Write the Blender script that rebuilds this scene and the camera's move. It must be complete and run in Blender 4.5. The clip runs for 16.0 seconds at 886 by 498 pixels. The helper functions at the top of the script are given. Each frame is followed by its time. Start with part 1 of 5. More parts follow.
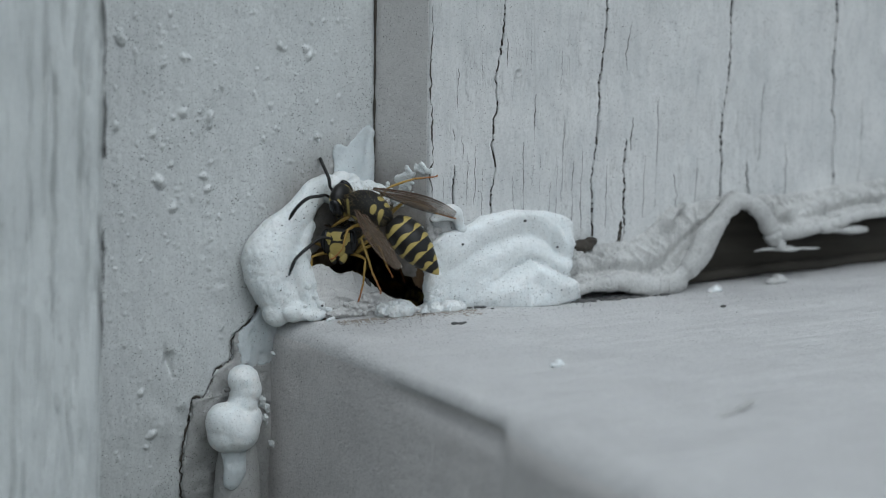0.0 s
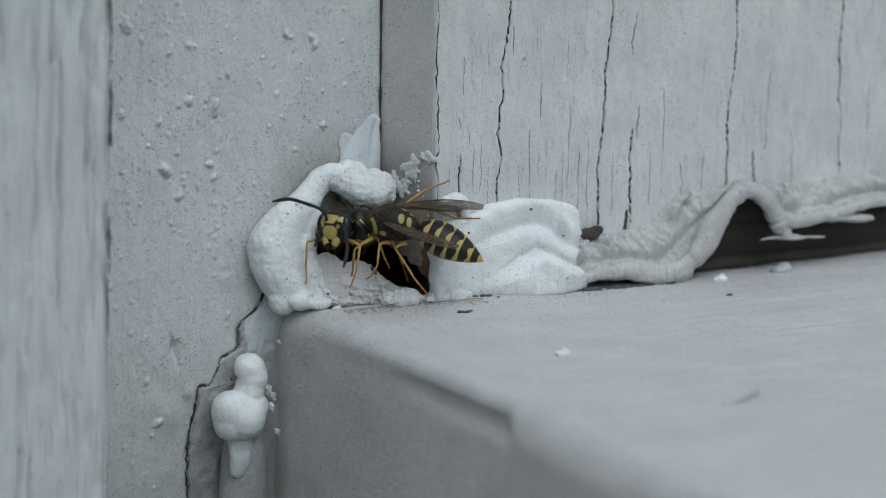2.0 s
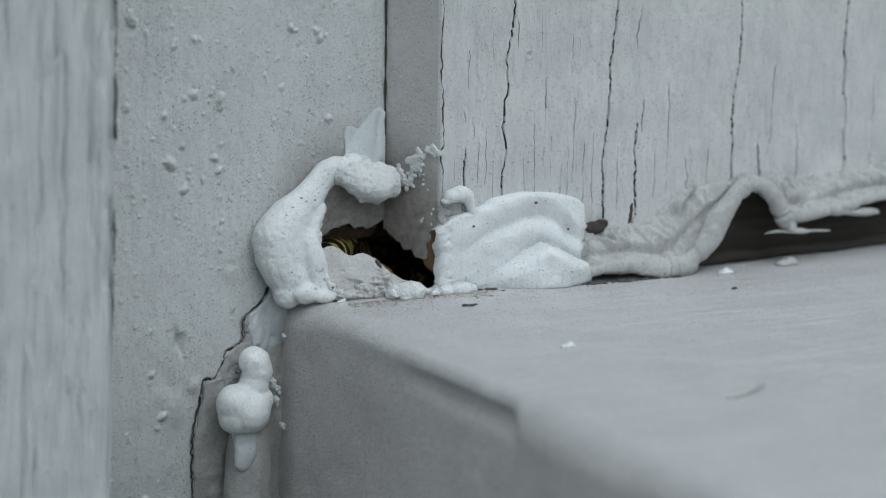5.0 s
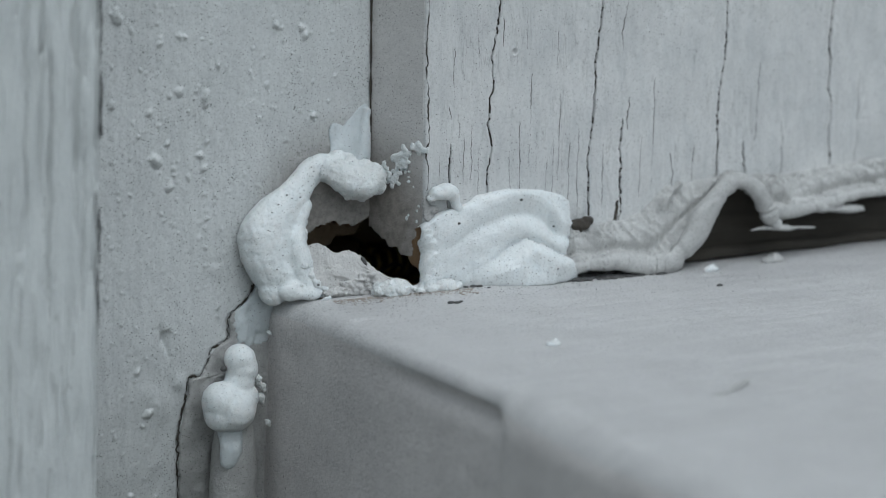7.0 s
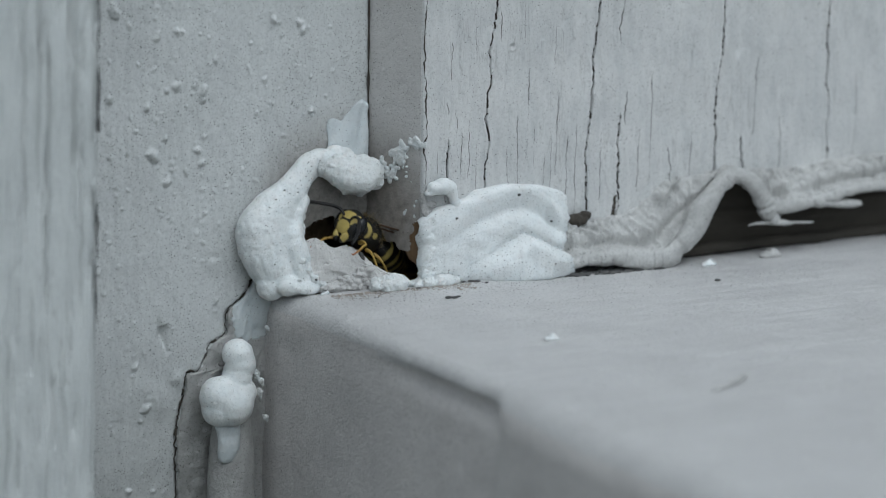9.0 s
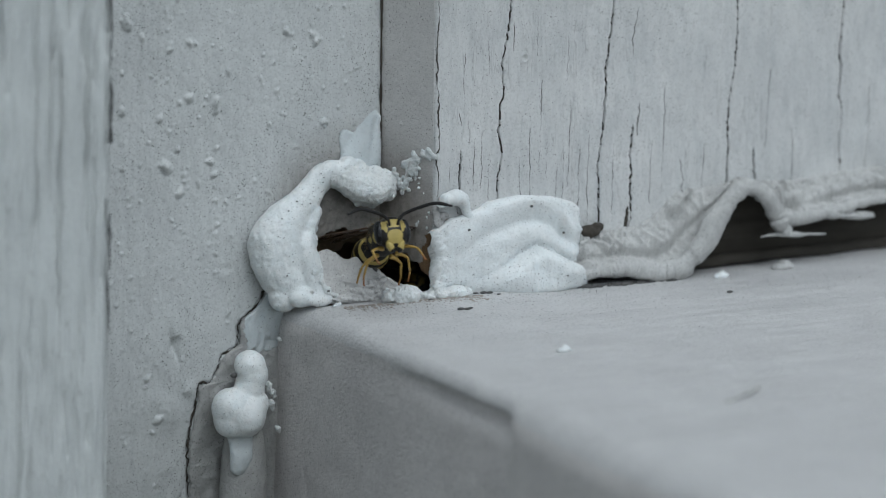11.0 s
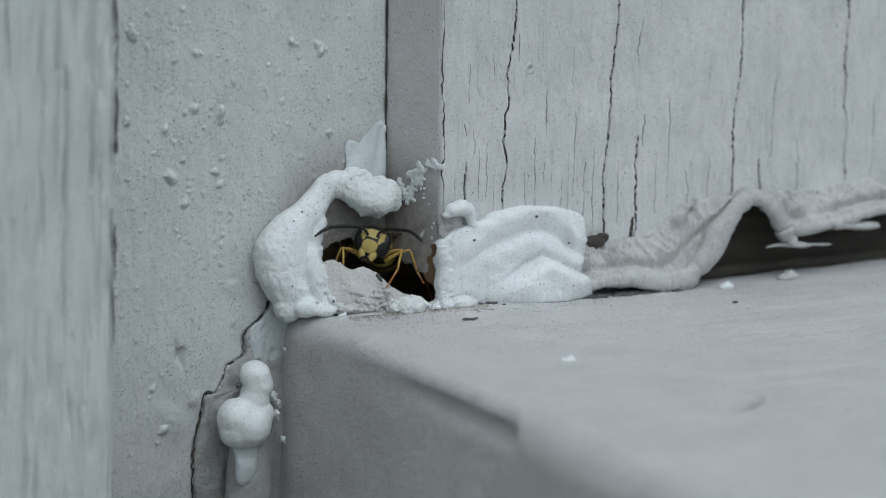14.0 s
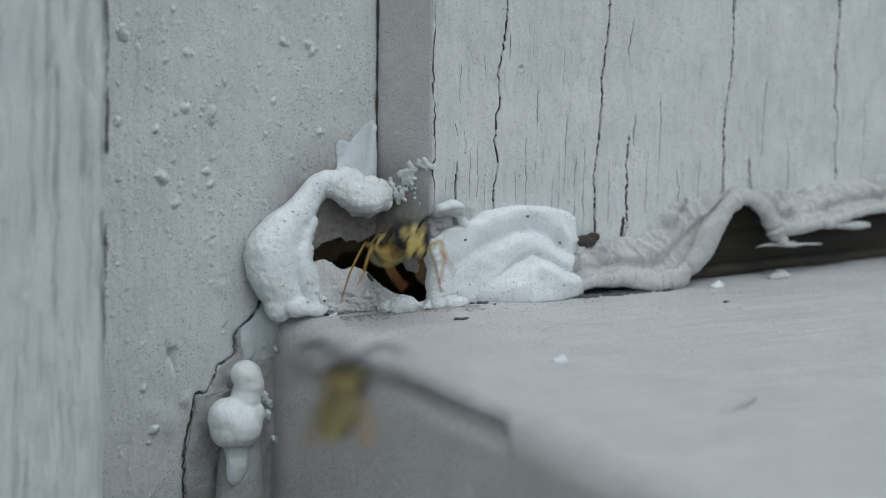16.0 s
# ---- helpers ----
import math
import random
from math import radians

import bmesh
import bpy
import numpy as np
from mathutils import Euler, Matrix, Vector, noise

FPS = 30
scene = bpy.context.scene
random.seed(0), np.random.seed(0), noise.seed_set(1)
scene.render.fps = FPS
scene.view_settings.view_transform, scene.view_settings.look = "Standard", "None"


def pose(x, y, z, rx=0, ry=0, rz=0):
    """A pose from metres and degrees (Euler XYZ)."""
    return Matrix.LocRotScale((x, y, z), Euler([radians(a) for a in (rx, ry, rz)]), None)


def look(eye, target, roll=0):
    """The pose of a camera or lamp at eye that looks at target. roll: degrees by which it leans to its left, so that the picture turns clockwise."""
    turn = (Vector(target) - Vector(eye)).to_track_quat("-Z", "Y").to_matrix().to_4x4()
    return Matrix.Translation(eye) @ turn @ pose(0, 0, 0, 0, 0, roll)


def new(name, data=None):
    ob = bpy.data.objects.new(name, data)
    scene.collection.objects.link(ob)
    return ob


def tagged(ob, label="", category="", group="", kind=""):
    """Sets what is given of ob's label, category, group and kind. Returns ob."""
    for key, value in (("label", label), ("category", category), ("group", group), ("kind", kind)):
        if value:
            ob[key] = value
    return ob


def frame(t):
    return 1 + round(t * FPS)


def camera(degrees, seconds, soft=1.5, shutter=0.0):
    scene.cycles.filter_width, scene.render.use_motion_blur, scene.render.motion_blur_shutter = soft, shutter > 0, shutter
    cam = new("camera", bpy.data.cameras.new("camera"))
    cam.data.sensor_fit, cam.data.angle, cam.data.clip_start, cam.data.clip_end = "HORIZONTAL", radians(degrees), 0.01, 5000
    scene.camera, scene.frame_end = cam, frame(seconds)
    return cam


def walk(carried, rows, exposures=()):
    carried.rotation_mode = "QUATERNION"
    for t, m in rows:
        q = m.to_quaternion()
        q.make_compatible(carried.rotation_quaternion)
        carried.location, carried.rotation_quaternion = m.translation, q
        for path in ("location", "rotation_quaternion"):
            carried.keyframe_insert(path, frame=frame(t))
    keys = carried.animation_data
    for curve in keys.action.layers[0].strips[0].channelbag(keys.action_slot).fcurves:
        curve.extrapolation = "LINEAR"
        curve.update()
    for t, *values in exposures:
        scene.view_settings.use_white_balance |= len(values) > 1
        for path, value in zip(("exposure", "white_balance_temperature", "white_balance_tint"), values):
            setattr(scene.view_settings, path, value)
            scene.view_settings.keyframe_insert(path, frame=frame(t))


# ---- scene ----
cam = camera(14.0, 16.0, 1.05, 0.7)
cam.data.dof.use_dof = True
cam.data.dof.focus_distance, cam.data.dof.aperture_fstop = 0.301, 33.0
EYE = (-0.14718, -0.25815, 0.06427)
AIM = (  # seconds, the point looked at, in millimetres: a held lens that sways a little
    (0, (-0.300, -3.099, 6.158)),
    (0.5, (-0.321, -3.140, 5.928)),
    (1, (-0.508, -3.097, 5.649)),
    (1.5, (-0.675, -3.065, 5.370)),
    (2, (-0.812, -3.024, 5.207)),
    (2.5, (-1.092, -2.902, 5.042)),
    (3, (-1.322, -2.787, 4.970)),
    (3.5, (-1.455, -2.738, 4.853)),
    (4, (-1.482, -2.739, 4.784)),
    (6.5, (-0.428, -3.412, 4.491)),
    (7, (-0.187, -3.558, 4.458)),
    (7.5, (0.073, -3.721, 4.406)),
    (8, (0.086, -3.748, 4.324)),
    (8.5, (0.045, -3.757, 4.185)),
    (9, (-0.061, -3.728, 4.046)),
    (11.5, (-1.055, -2.880, 5.227)),
    (12, (-1.161, -2.777, 5.409)),
    (12.5, (-1.143, -2.742, 5.608)),
    (13, (-1.251, -2.641, 5.776)),
    (13.5, (-1.247, -2.633, 5.822)),
    (14, (-1.167, -2.684, 5.801)),
    (14.5, (-1.043, -2.749, 5.825)),
    (15, (-0.818, -2.877, 5.828)),
    (15.5, (-0.603, -3.024, 5.726)),
    (16, (-0.516, -3.060, 5.787)),
)
walk(cam, [(t, look(EYE, [v * 0.001 for v in p], 0.75)) for t, p in AIM], [(0, 0.25, 5860, 3), (16, 0.25, 5860, 3)])

MM = 0.001

# ---- world and light: a dull, overcast day ----
world = bpy.data.worlds.new("overcast_sky")
scene.world = world
world.use_nodes = True
wn = world.node_tree.nodes
sky = wn.new("ShaderNodeTexSky")
sky.sky_type, sky.sun_disc = "NISHITA", False
sky.sun_elevation, sky.sun_rotation = radians(58), radians(182)
sky.air_density, sky.dust_density, sky.ozone_density = 1.0, 3.0, 1.0
veil = wn.new("ShaderNodeHueSaturation")  # cloud takes most of the blue
veil.inputs["Saturation"].default_value = 0.25
world.node_tree.links.new(sky.outputs[0], veil.inputs["Color"])
world.node_tree.links.new(veil.outputs[0], wn["Background"].inputs[0])
wn["Background"].inputs[1].default_value = 0.106
sun = new("sun", bpy.data.lights.new("sun", "SUN"))
sun.data.energy, sun.data.angle, sun.data.color = 0.64, radians(60), (1.0, 0.985, 0.965)
sun.matrix_world = look((-0.02, -0.58, 0.95), (0, 0, 0))


# ---- materials ----
def nodes_of(name):
    m = bpy.data.materials.new(name)
    m.use_nodes = True
    return m, m.node_tree.nodes, m.node_tree.links, m.node_tree.nodes["Principled BSDF"]


def noise_node(n, l, scale, detail=4.0, rough=0.55, stretch=(1, 1, 1)):
    co, mp, tx = n.new("ShaderNodeTexCoord"), n.new("ShaderNodeMapping"), n.new("ShaderNodeTexNoise")
    mp.inputs["Scale"].default_value = stretch
    tx.inputs["Scale"].default_value, tx.inputs["Detail"].default_value, tx.inputs["Roughness"].default_value = scale, detail, rough
    l.new(co.outputs["Object"], mp.inputs[0])
    l.new(mp.outputs[0], tx.inputs["Vector"])
    return tx.outputs["Fac"]


def ramp_node(n, l, source, stops):
    r = n.new("ShaderNodeValToRGB")
    while len(r.color_ramp.elements) < len(stops):
        r.color_ramp.elements.new(0.5)
    for e, (p, c) in zip(r.color_ramp.elements, stops):
        e.position, e.color = p, (*c, 1) if len(c) == 3 else c
    l.new(source, r.inputs[0])
    return r.outputs[0]


def mix_node(n, l, fac, a, b, blend="MIX"):
    m = n.new("ShaderNodeMix")
    m.data_type, m.blend_type = "RGBA", blend
    for socket, value in ((m.inputs[0], fac), (m.inputs[6], a), (m.inputs[7], b)):
        if isinstance(value, (int, float)):
            socket.default_value = value
        elif isinstance(value, tuple):
            socket.default_value = (*value, 1)
        else:
            l.new(value, socket)
    return m.outputs[2]


def bump_node(n, l, b, layers):
    """layers: (height, strength, distance in mm)"""
    before = None
    for height, strength, dist in layers:
        k = n.new("ShaderNodeBump")
        k.inputs["Strength"].default_value, k.inputs["Distance"].default_value = strength, dist * MM
        l.new(height, k.inputs["Height"])
        if before:
            l.new(before, k.inputs["Normal"])
        before = k.outputs[0]
    l.new(before, b.inputs["Normal"])


def painted(name, colour, dark, light, rough=0.6, stretch=(1, 1, 1), speck=0.0, streak=0.5, relief=0.06, pits=0.5, hairline=0.0, grime_shade=None, soft=0.0):
    """Old exterior paint or sealant: cloudy tone, streaks along the grain, pits, pepper specks, hairline cracks; grime
    with painted shade: centre and reach in mm.
    """
    m, n, l, b = nodes_of(name)
    cloudy = noise_node(n, l, 160, 4)
    grain = noise_node(n, l, 900, 6, 0.6, stretch)
    fine = noise_node(n, l, 4200, 4, 0.65)
    tone = mix_node(n, l, ramp_node(n, l, cloudy, [(0.3, (0, 0, 0)), (0.7, (1, 1, 1))]), dark, light)
    tone = mix_node(n, l, streak, tone, ramp_node(n, l, grain, [(0.28, dark), (0.5, colour), (0.75, light)]))
    tone = mix_node(n, l, 0.5 * pits, tone, ramp_node(n, l, fine, [(0.30, (0.45, 0.45, 0.45)), (0.52, (1, 1, 1))]), "MULTIPLY")
    layers = [(grain, 0.6, relief), (fine, 0.8, relief * 0.7)]
    if speck:
        grit = noise_node(n, l, 8500, 2, 0.5)
        many = noise_node(n, l, 240, 2, 0.5)
        at = n.new("ShaderNodeMath")
        at.operation, at.inputs[1].default_value = "MULTIPLY_ADD", 0.12
        l.new(many, at.inputs[0])
        l.new(grit, at.inputs[2])
        tone = mix_node(n, l, ramp_node(n, l, at.outputs[0], [(0.755 - 0.02 * speck, (0, 0, 0)), (0.80 - 0.02 * speck, (1, 1, 1))]), tone, (0.06, 0.058, 0.052))
    if hairline:
        wander = noise_node(n, l, 700, 3, 0.55, (1.6, 1.6, 0.11))
        where = noise_node(n, l, 260, 2, 0.5, (1, 1, 0.5))
        thin = ramp_node(n, l, wander, [(0.488, (0, 0, 0)), (0.497, (1, 1, 1)), (0.503, (1, 1, 1)), (0.512, (0, 0, 0))])
        thin = mix_node(n, l, 1.0, thin, ramp_node(n, l, where, [(0.48, (0, 0, 0)), (0.60, (hairline, hairline, hairline))]), "MULTIPLY")
        tone = mix_node(n, l, thin, tone, (0.12, 0.115, 0.105))
    # dirt and the corner's soft shade, painted together as one brown falloff
    if grime_shade:
        co, vm = n.new("ShaderNodeTexCoord"), n.new("ShaderNodeVectorMath")
        vm.operation, vm.inputs[1].default_value = "DISTANCE", [v * MM for v in grime_shade[0]]
        l.new(co.outputs["Object"], vm.inputs[0])
        add = n.new("ShaderNodeMath")
        add.operation, add.inputs[1].default_value = "MULTIPLY_ADD", -2.4 * MM
        l.new(grain, add.inputs[0])
        l.new(vm.outputs["Value"], add.inputs[2])
        mr = n.new("ShaderNodeMapRange")
        mr.inputs["From Min"].default_value, mr.inputs["From Max"].default_value = (grime_shade[1] - 1.2) * MM, (grime_shade[1] - 6.0) * MM
        mr.inputs["To Max"].default_value = 0.82
        l.new(add.outputs[0], mr.inputs["Value"])
        tone = mix_node(n, l, mr.outputs[0], tone, ramp_node(n, l, noise_node(n, l, 1400, 4, 0.65), [(0.35, (0.085, 0.07, 0.055)), (0.65, (0.20, 0.175, 0.15))]))
    l.new(tone, b.inputs["Base Color"])
    b.inputs["Roughness"].default_value = rough
    if soft:
        b.inputs["Subsurface Weight"].default_value, b.inputs["Subsurface Scale"].default_value = soft, 1.1 * MM
        b.inputs["Subsurface Radius"].default_value = (1.0, 0.9, 0.85)
        layers.insert(0, (noise_node(n, l, 1100, 3, 0.6), 0.25, 0.06))
        layers.append((noise_node(n, l, 3000, 5, 0.7), 0.5, 0.05))
    bump_node(n, l, b, layers)
    return m


# centre and reach of the dirt and painted shade round the hole
HOLE = ((-4.8, 5.0, 5.6), 9.8)
PAINT_CASING = painted("paint_casing", (0.515, 0.524, 0.52), (0.45, 0.459, 0.455), (0.555, 0.564, 0.556), 0.5, (1, 1, 0.09), 2.3, 0.42, 0.1, 0.7, 0, HOLE)
PAINT_WINDOW = painted("paint_window", (0.55, 0.548, 0.54), (0.42, 0.43, 0.43), (0.60, 0.595, 0.582), 0.55, (1.2, 1.2, 0.22), 1.2, 0.5, 0.14, 0.55, 0.35)
PAINT_SIDE = painted("paint_side", (0.54, 0.525, 0.51), (0.47, 0.458, 0.445), (0.58, 0.565, 0.55), 0.55, (1, 1, 0.5), 1.9, 0.4, 0.1, 0.6, 0, HOLE)
PAINT_BOARD = painted("paint_board", (0.56, 0.576, 0.57), (0.47, 0.487, 0.485), (0.61, 0.626, 0.617), 0.6, (1.1, 1.1, 0.16), 0.0, 0.45, 0.25, 0.4, 0.4)
PAINT_SILL = painted("paint_sill", (0.525, 0.517, 0.513), (0.46, 0.452, 0.448), (0.57, 0.562, 0.557), 0.5, (0.1, 1, 1), 1.8, 0.4, 0.2, 1.0)
# the sill's paint again, lightened and warmed for the light on its end
PAINT_SILL_END_LIT = painted("paint_sill_end_lit", (0.555, 0.53, 0.517), (0.48, 0.458, 0.447), (0.60, 0.575, 0.56), 0.55, (1, 1, 1), 1.9, 0.4, 0.2, 1.0)
CAULK_NEW = painted("caulk_fresh", (0.66, 0.68, 0.68), (0.59, 0.605, 0.60), (0.70, 0.72, 0.72), 0.5, (1, 1, 1), 0.9, 0.35, 0.1, 0.5, soft=0.65)
CAULK_CRUMBLY = painted("caulk_crumbly", (0.64, 0.655, 0.65), (0.55, 0.56, 0.548), (0.69, 0.705, 0.70), 0.7, (1, 1, 1), 1.0, 0.5, 0.2, 0.5, soft=0.55)
CAULK_THIN = painted("caulk_thin", (0.50, 0.53, 0.54), (0.44, 0.465, 0.47), (0.57, 0.60, 0.61), 0.5, (1, 1, 0.4), 0.2, 0.4, 0.06, 0.3, soft=0.5)
CAULK_OLD = painted("caulk_old", (0.485, 0.48, 0.466), (0.38, 0.375, 0.362), (0.55, 0.545, 0.53), 0.6, (1, 1, 1), 1.6, 0.5, 0.32, 0.7)
CAULK_GREY = painted("caulk_grey", (0.33, 0.325, 0.315), (0.25, 0.247, 0.238), (0.41, 0.405, 0.392), 0.62, (1, 1, 1), 1.6, 0.5, 0.18, 0.6)
CAULK_BROKEN = painted("caulk_broken", (0.48, 0.468, 0.455), (0.41, 0.40, 0.388), (0.55, 0.54, 0.525), 0.75, (1, 1, 1), 1.8, 0.4, 0.12, 0.6)
WOOD_DARK = painted("wood_weathered", (0.040, 0.034, 0.027), (0.025, 0.021, 0.017), (0.062, 0.052, 0.040), 0.9, (1, 1, 0.3), 0.0, 0.4, 0.05)
WOOD_BROWN = painted("wood_bare", (0.11, 0.065, 0.032), (0.05, 0.03, 0.018), (0.19, 0.12, 0.06), 0.8, (1, 1, 0.15), 0.0, 0.7, 0.2)
WOOD_BARE = painted("wood_split", (0.11, 0.075, 0.043), (0.06, 0.042, 0.027), (0.17, 0.12, 0.07), 0.85, (0.3, 1, 1), 0.0, 0.7, 0.15)
WOOD_HOLLOW = painted("wood_hollow", (0.30, 0.23, 0.16), (0.22, 0.17, 0.12), (0.36, 0.28, 0.20), 0.9, (1, 1, 0.5), 0.0, 0.4, 0.03)
WOOD_SAWN = painted("wood_dust", (0.31, 0.27, 0.235), (0.22, 0.19, 0.165), (0.40, 0.36, 0.32), 0.9)
GASKET = painted("gasket_rubber", (0.034, 0.029, 0.022), (0.018, 0.016, 0.012), (0.055, 0.047, 0.036), 0.9, (0.2, 1, 1), 0.0, 0.4, 0.1)
GRIT = painted("grit", (0.075, 0.075, 0.075), (0.04, 0.04, 0.04), (0.12, 0.115, 0.11), 0.9)
EARTH = painted("earth", (0.07, 0.075, 0.05), (0.04, 0.045, 0.03), (0.10, 0.10, 0.07), 0.95)


def chitin(name, dark, light, rough, coat=0.0, soft=0.05):
    """Insect shell: two colours parted by the mesh's own marking attribute."""
    m, n, l, b = nodes_of(name)
    at = n.new("ShaderNodeAttribute")
    at.attribute_name = "marking"
    rag = noise_node(n, l, 4000, 3)
    ma = n.new("ShaderNodeMath")
    ma.operation, ma.inputs[1].default_value = "MULTIPLY_ADD", 0.12
    l.new(rag, ma.inputs[0])
    l.new(at.outputs["Fac"], ma.inputs[2])
    tone = ramp_node(n, l, ma.outputs[0], [(0.06 - soft, dark), (0.06 + soft, light)])
    vary = noise_node(n, l, 1500, 3)
    tone = mix_node(n, l, 0.35, tone, ramp_node(n, l, vary, [(0.3, (0.4, 0.4, 0.4)), (0.7, (1, 1, 1))]), "MULTIPLY")
    l.new(tone, b.inputs["Base Color"])
    b.inputs["Roughness"].default_value = rough
    b.inputs["Specular IOR Level"].default_value = 0.3
    bump_node(n, l, b, [(noise_node(n, l, 9000, 2), 0.3, 0.03)])
    return m


SHELL = chitin("wasp_shell", (0.009, 0.008, 0.007), (0.40, 0.31, 0.095), 0.42)
FUZZ = chitin("wasp_thorax_shell", (0.011, 0.010, 0.008), (0.37, 0.29, 0.09), 0.65)
LEG = chitin("wasp_leg_shell", (0.40, 0.26, 0.065), (0.30, 0.115, 0.035), 0.45, 0, 0.3)
EYE = chitin("wasp_eye_shell", (0.008, 0.008, 0.009), (0.008, 0.008, 0.009), 0.22)
HORN = chitin("wasp_antenna_shell", (0.010, 0.009, 0.009), (0.02, 0.016, 0.01), 0.55)
HAIR = chitin("wasp_hair", (0.20, 0.15, 0.07), (0.20, 0.15, 0.07), 0.6)

WING, n_, l_, b_ = nodes_of("wasp_wing_membrane")
b_.inputs["Base Color"].default_value = (0.075, 0.05, 0.03, 1)
b_.inputs["Roughness"].default_value = 0.3
l_.new(ramp_node(n_, l_, noise_node(n_, l_, 1100, 3, 0.5, (0.35, 1.6, 1)), [(0.40, (0.36, 0.36, 0.36)), (0.60, (0.62, 0.62, 0.62))]), b_.inputs["Alpha"])
VEIN, n_, l_, b_ = nodes_of("wasp_wing_vein")
b_.inputs["Base Color"].default_value = (0.05, 0.025, 0.012, 1)
b_.inputs["Roughness"].default_value = 0.5


# ---- mesh helpers (all shapes are given in millimetres) ----
def raw(name, verts, faces, mats, pick=None, marking=None, smooth=True):
    me = bpy.data.meshes.new(name)
    me.from_pydata([tuple(v) for v in np.asarray(verts, float) * MM], [], [tuple(int(i) for i in f) for f in faces])
    for m in mats if isinstance(mats, (list, tuple)) else [mats]:
        me.materials.append(m)
    if pick is not None:
        me.polygons.foreach_set("material_index", np.asarray(pick, np.int32))
    if marking is not None:
        me.attributes.new("marking", "FLOAT", "POINT").data.foreach_set("value", np.asarray(marking, np.float32))
    me.polygons.foreach_set("use_smooth", np.full(len(me.polygons), smooth))
    me.update()
    return me


def part(name, me, parent=None, label="", at=(0, 0, 0)):
    ob = new(name, me)
    ob.parent = parent
    ob.location = Vector(at) * MM
    return tagged(ob, label)


def join(*pieces):
    """(verts, faces, extra per vertex) pieces into one."""
    vs, fs, es, k = [], [], [], 0
    for v, f, e in pieces:
        vs.append(np.asarray(v, float))
        fs += [tuple(i + k for i in q) for q in f]
        es.append(np.asarray(e, float) if np.ndim(e) else np.full(len(v), float(e)))
        k += len(v)
    return np.concatenate(vs), fs, np.concatenate(es)


def lattice(nu, nv, wrap_u=False):
    a = np.arange(nu * nv).reshape(nv, nu)
    if wrap_u:
        a = np.concatenate([a, a[:, :1]], 1)
    return np.stack([a[:-1, :-1], a[:-1, 1:], a[1:, 1:], a[1:, :-1]], -1).reshape(-1, 4)


def ball(centre, radii, nu=20, nv=14):
    th, ph = np.meshgrid(np.linspace(0, 2 * np.pi, nu, endpoint=False), np.linspace(0.02, np.pi - 0.02, nv))
    v = np.stack([np.cos(ph), np.sin(ph) * np.cos(th), np.sin(ph) * np.sin(th)], -1).reshape(-1, 3)
    f = [tuple(q) for q in lattice(nu, nv, True)] + [tuple(range(nu))[::-1], tuple(range(nu * (nv - 1), nu * nv))]
    return v * radii + centre, f, np.zeros(len(v))


def tube(points, radii, sides=8, extra=None):
    p = np.asarray(points, float)
    r = np.asarray(radii, float)
    d = np.gradient(p, axis=0)
    d /= np.linalg.norm(d, axis=1)[:, None] + 1e-9
    side = np.cross(d, (0.31, 0.22, 0.92))
    side /= np.linalg.norm(side, axis=1)[:, None] + 1e-9
    upw = np.cross(side, d)
    a = np.linspace(0, 2 * np.pi, sides, endpoint=False)
    v = p[:, None] + r[:, None, None] * (side[:, None] * np.cos(a)[None, :, None] + upw[:, None] * np.sin(a)[None, :, None])
    n = len(p)
    f = [tuple(q) for q in lattice(sides, n, True)] + [tuple(range(sides))[::-1], tuple(range(sides * (n - 1), sides * n))]
    e = np.zeros(n * sides) if extra is None else np.repeat(np.asarray(extra, float), sides)
    return v.reshape(-1, 3), f, e


def spline(points, count):
    """Catmull-Rom through rows of numbers."""
    p = np.asarray(points, float)
    p = np.concatenate([2 * p[:1] - p[1:2], p, 2 * p[-1:] - p[-2:-1]])
    t = np.linspace(0, len(p) - 3 - 1e-6, count)
    i, f = t.astype(int), (t % 1)[:, None]
    a, b, c, d = p[i], p[i + 1], p[i + 2], p[i + 3]
    return 0.5 * (2 * b + (c - a) * f + (2 * a - 5 * b + 4 * c - d) * f ** 2 + (3 * b - a - 3 * c + d) * f ** 3)


def cloud(x, y, seed=0, octaves=3):
    """Smooth value noise on arrays, about -1 to 1; one cell is one unit."""
    total, amp = 0, 1.0
    for o in range(octaves):
        rs = np.random.RandomState(seed * 17 + o)
        g = rs.uniform(-1, 1, (256, 256))
        u, v = x * 2 ** o + 31.7, y * 2 ** o + 57.3
        i, j = np.floor(u).astype(int), np.floor(v).astype(int)
        fu, fv = u - i, v - j
        fu, fv = fu * fu * (3 - 2 * fu), fv * fv * (3 - 2 * fv)
        q = lambda a, b: g[a % 256, b % 256]
        total = total + amp * ((q(i, j) * (1 - fu) + q(i + 1, j) * fu) * (1 - fv) + (q(i, j + 1) * (1 - fu) + q(i + 1, j + 1) * fu) * fv)
        amp *= 0.5
    return total


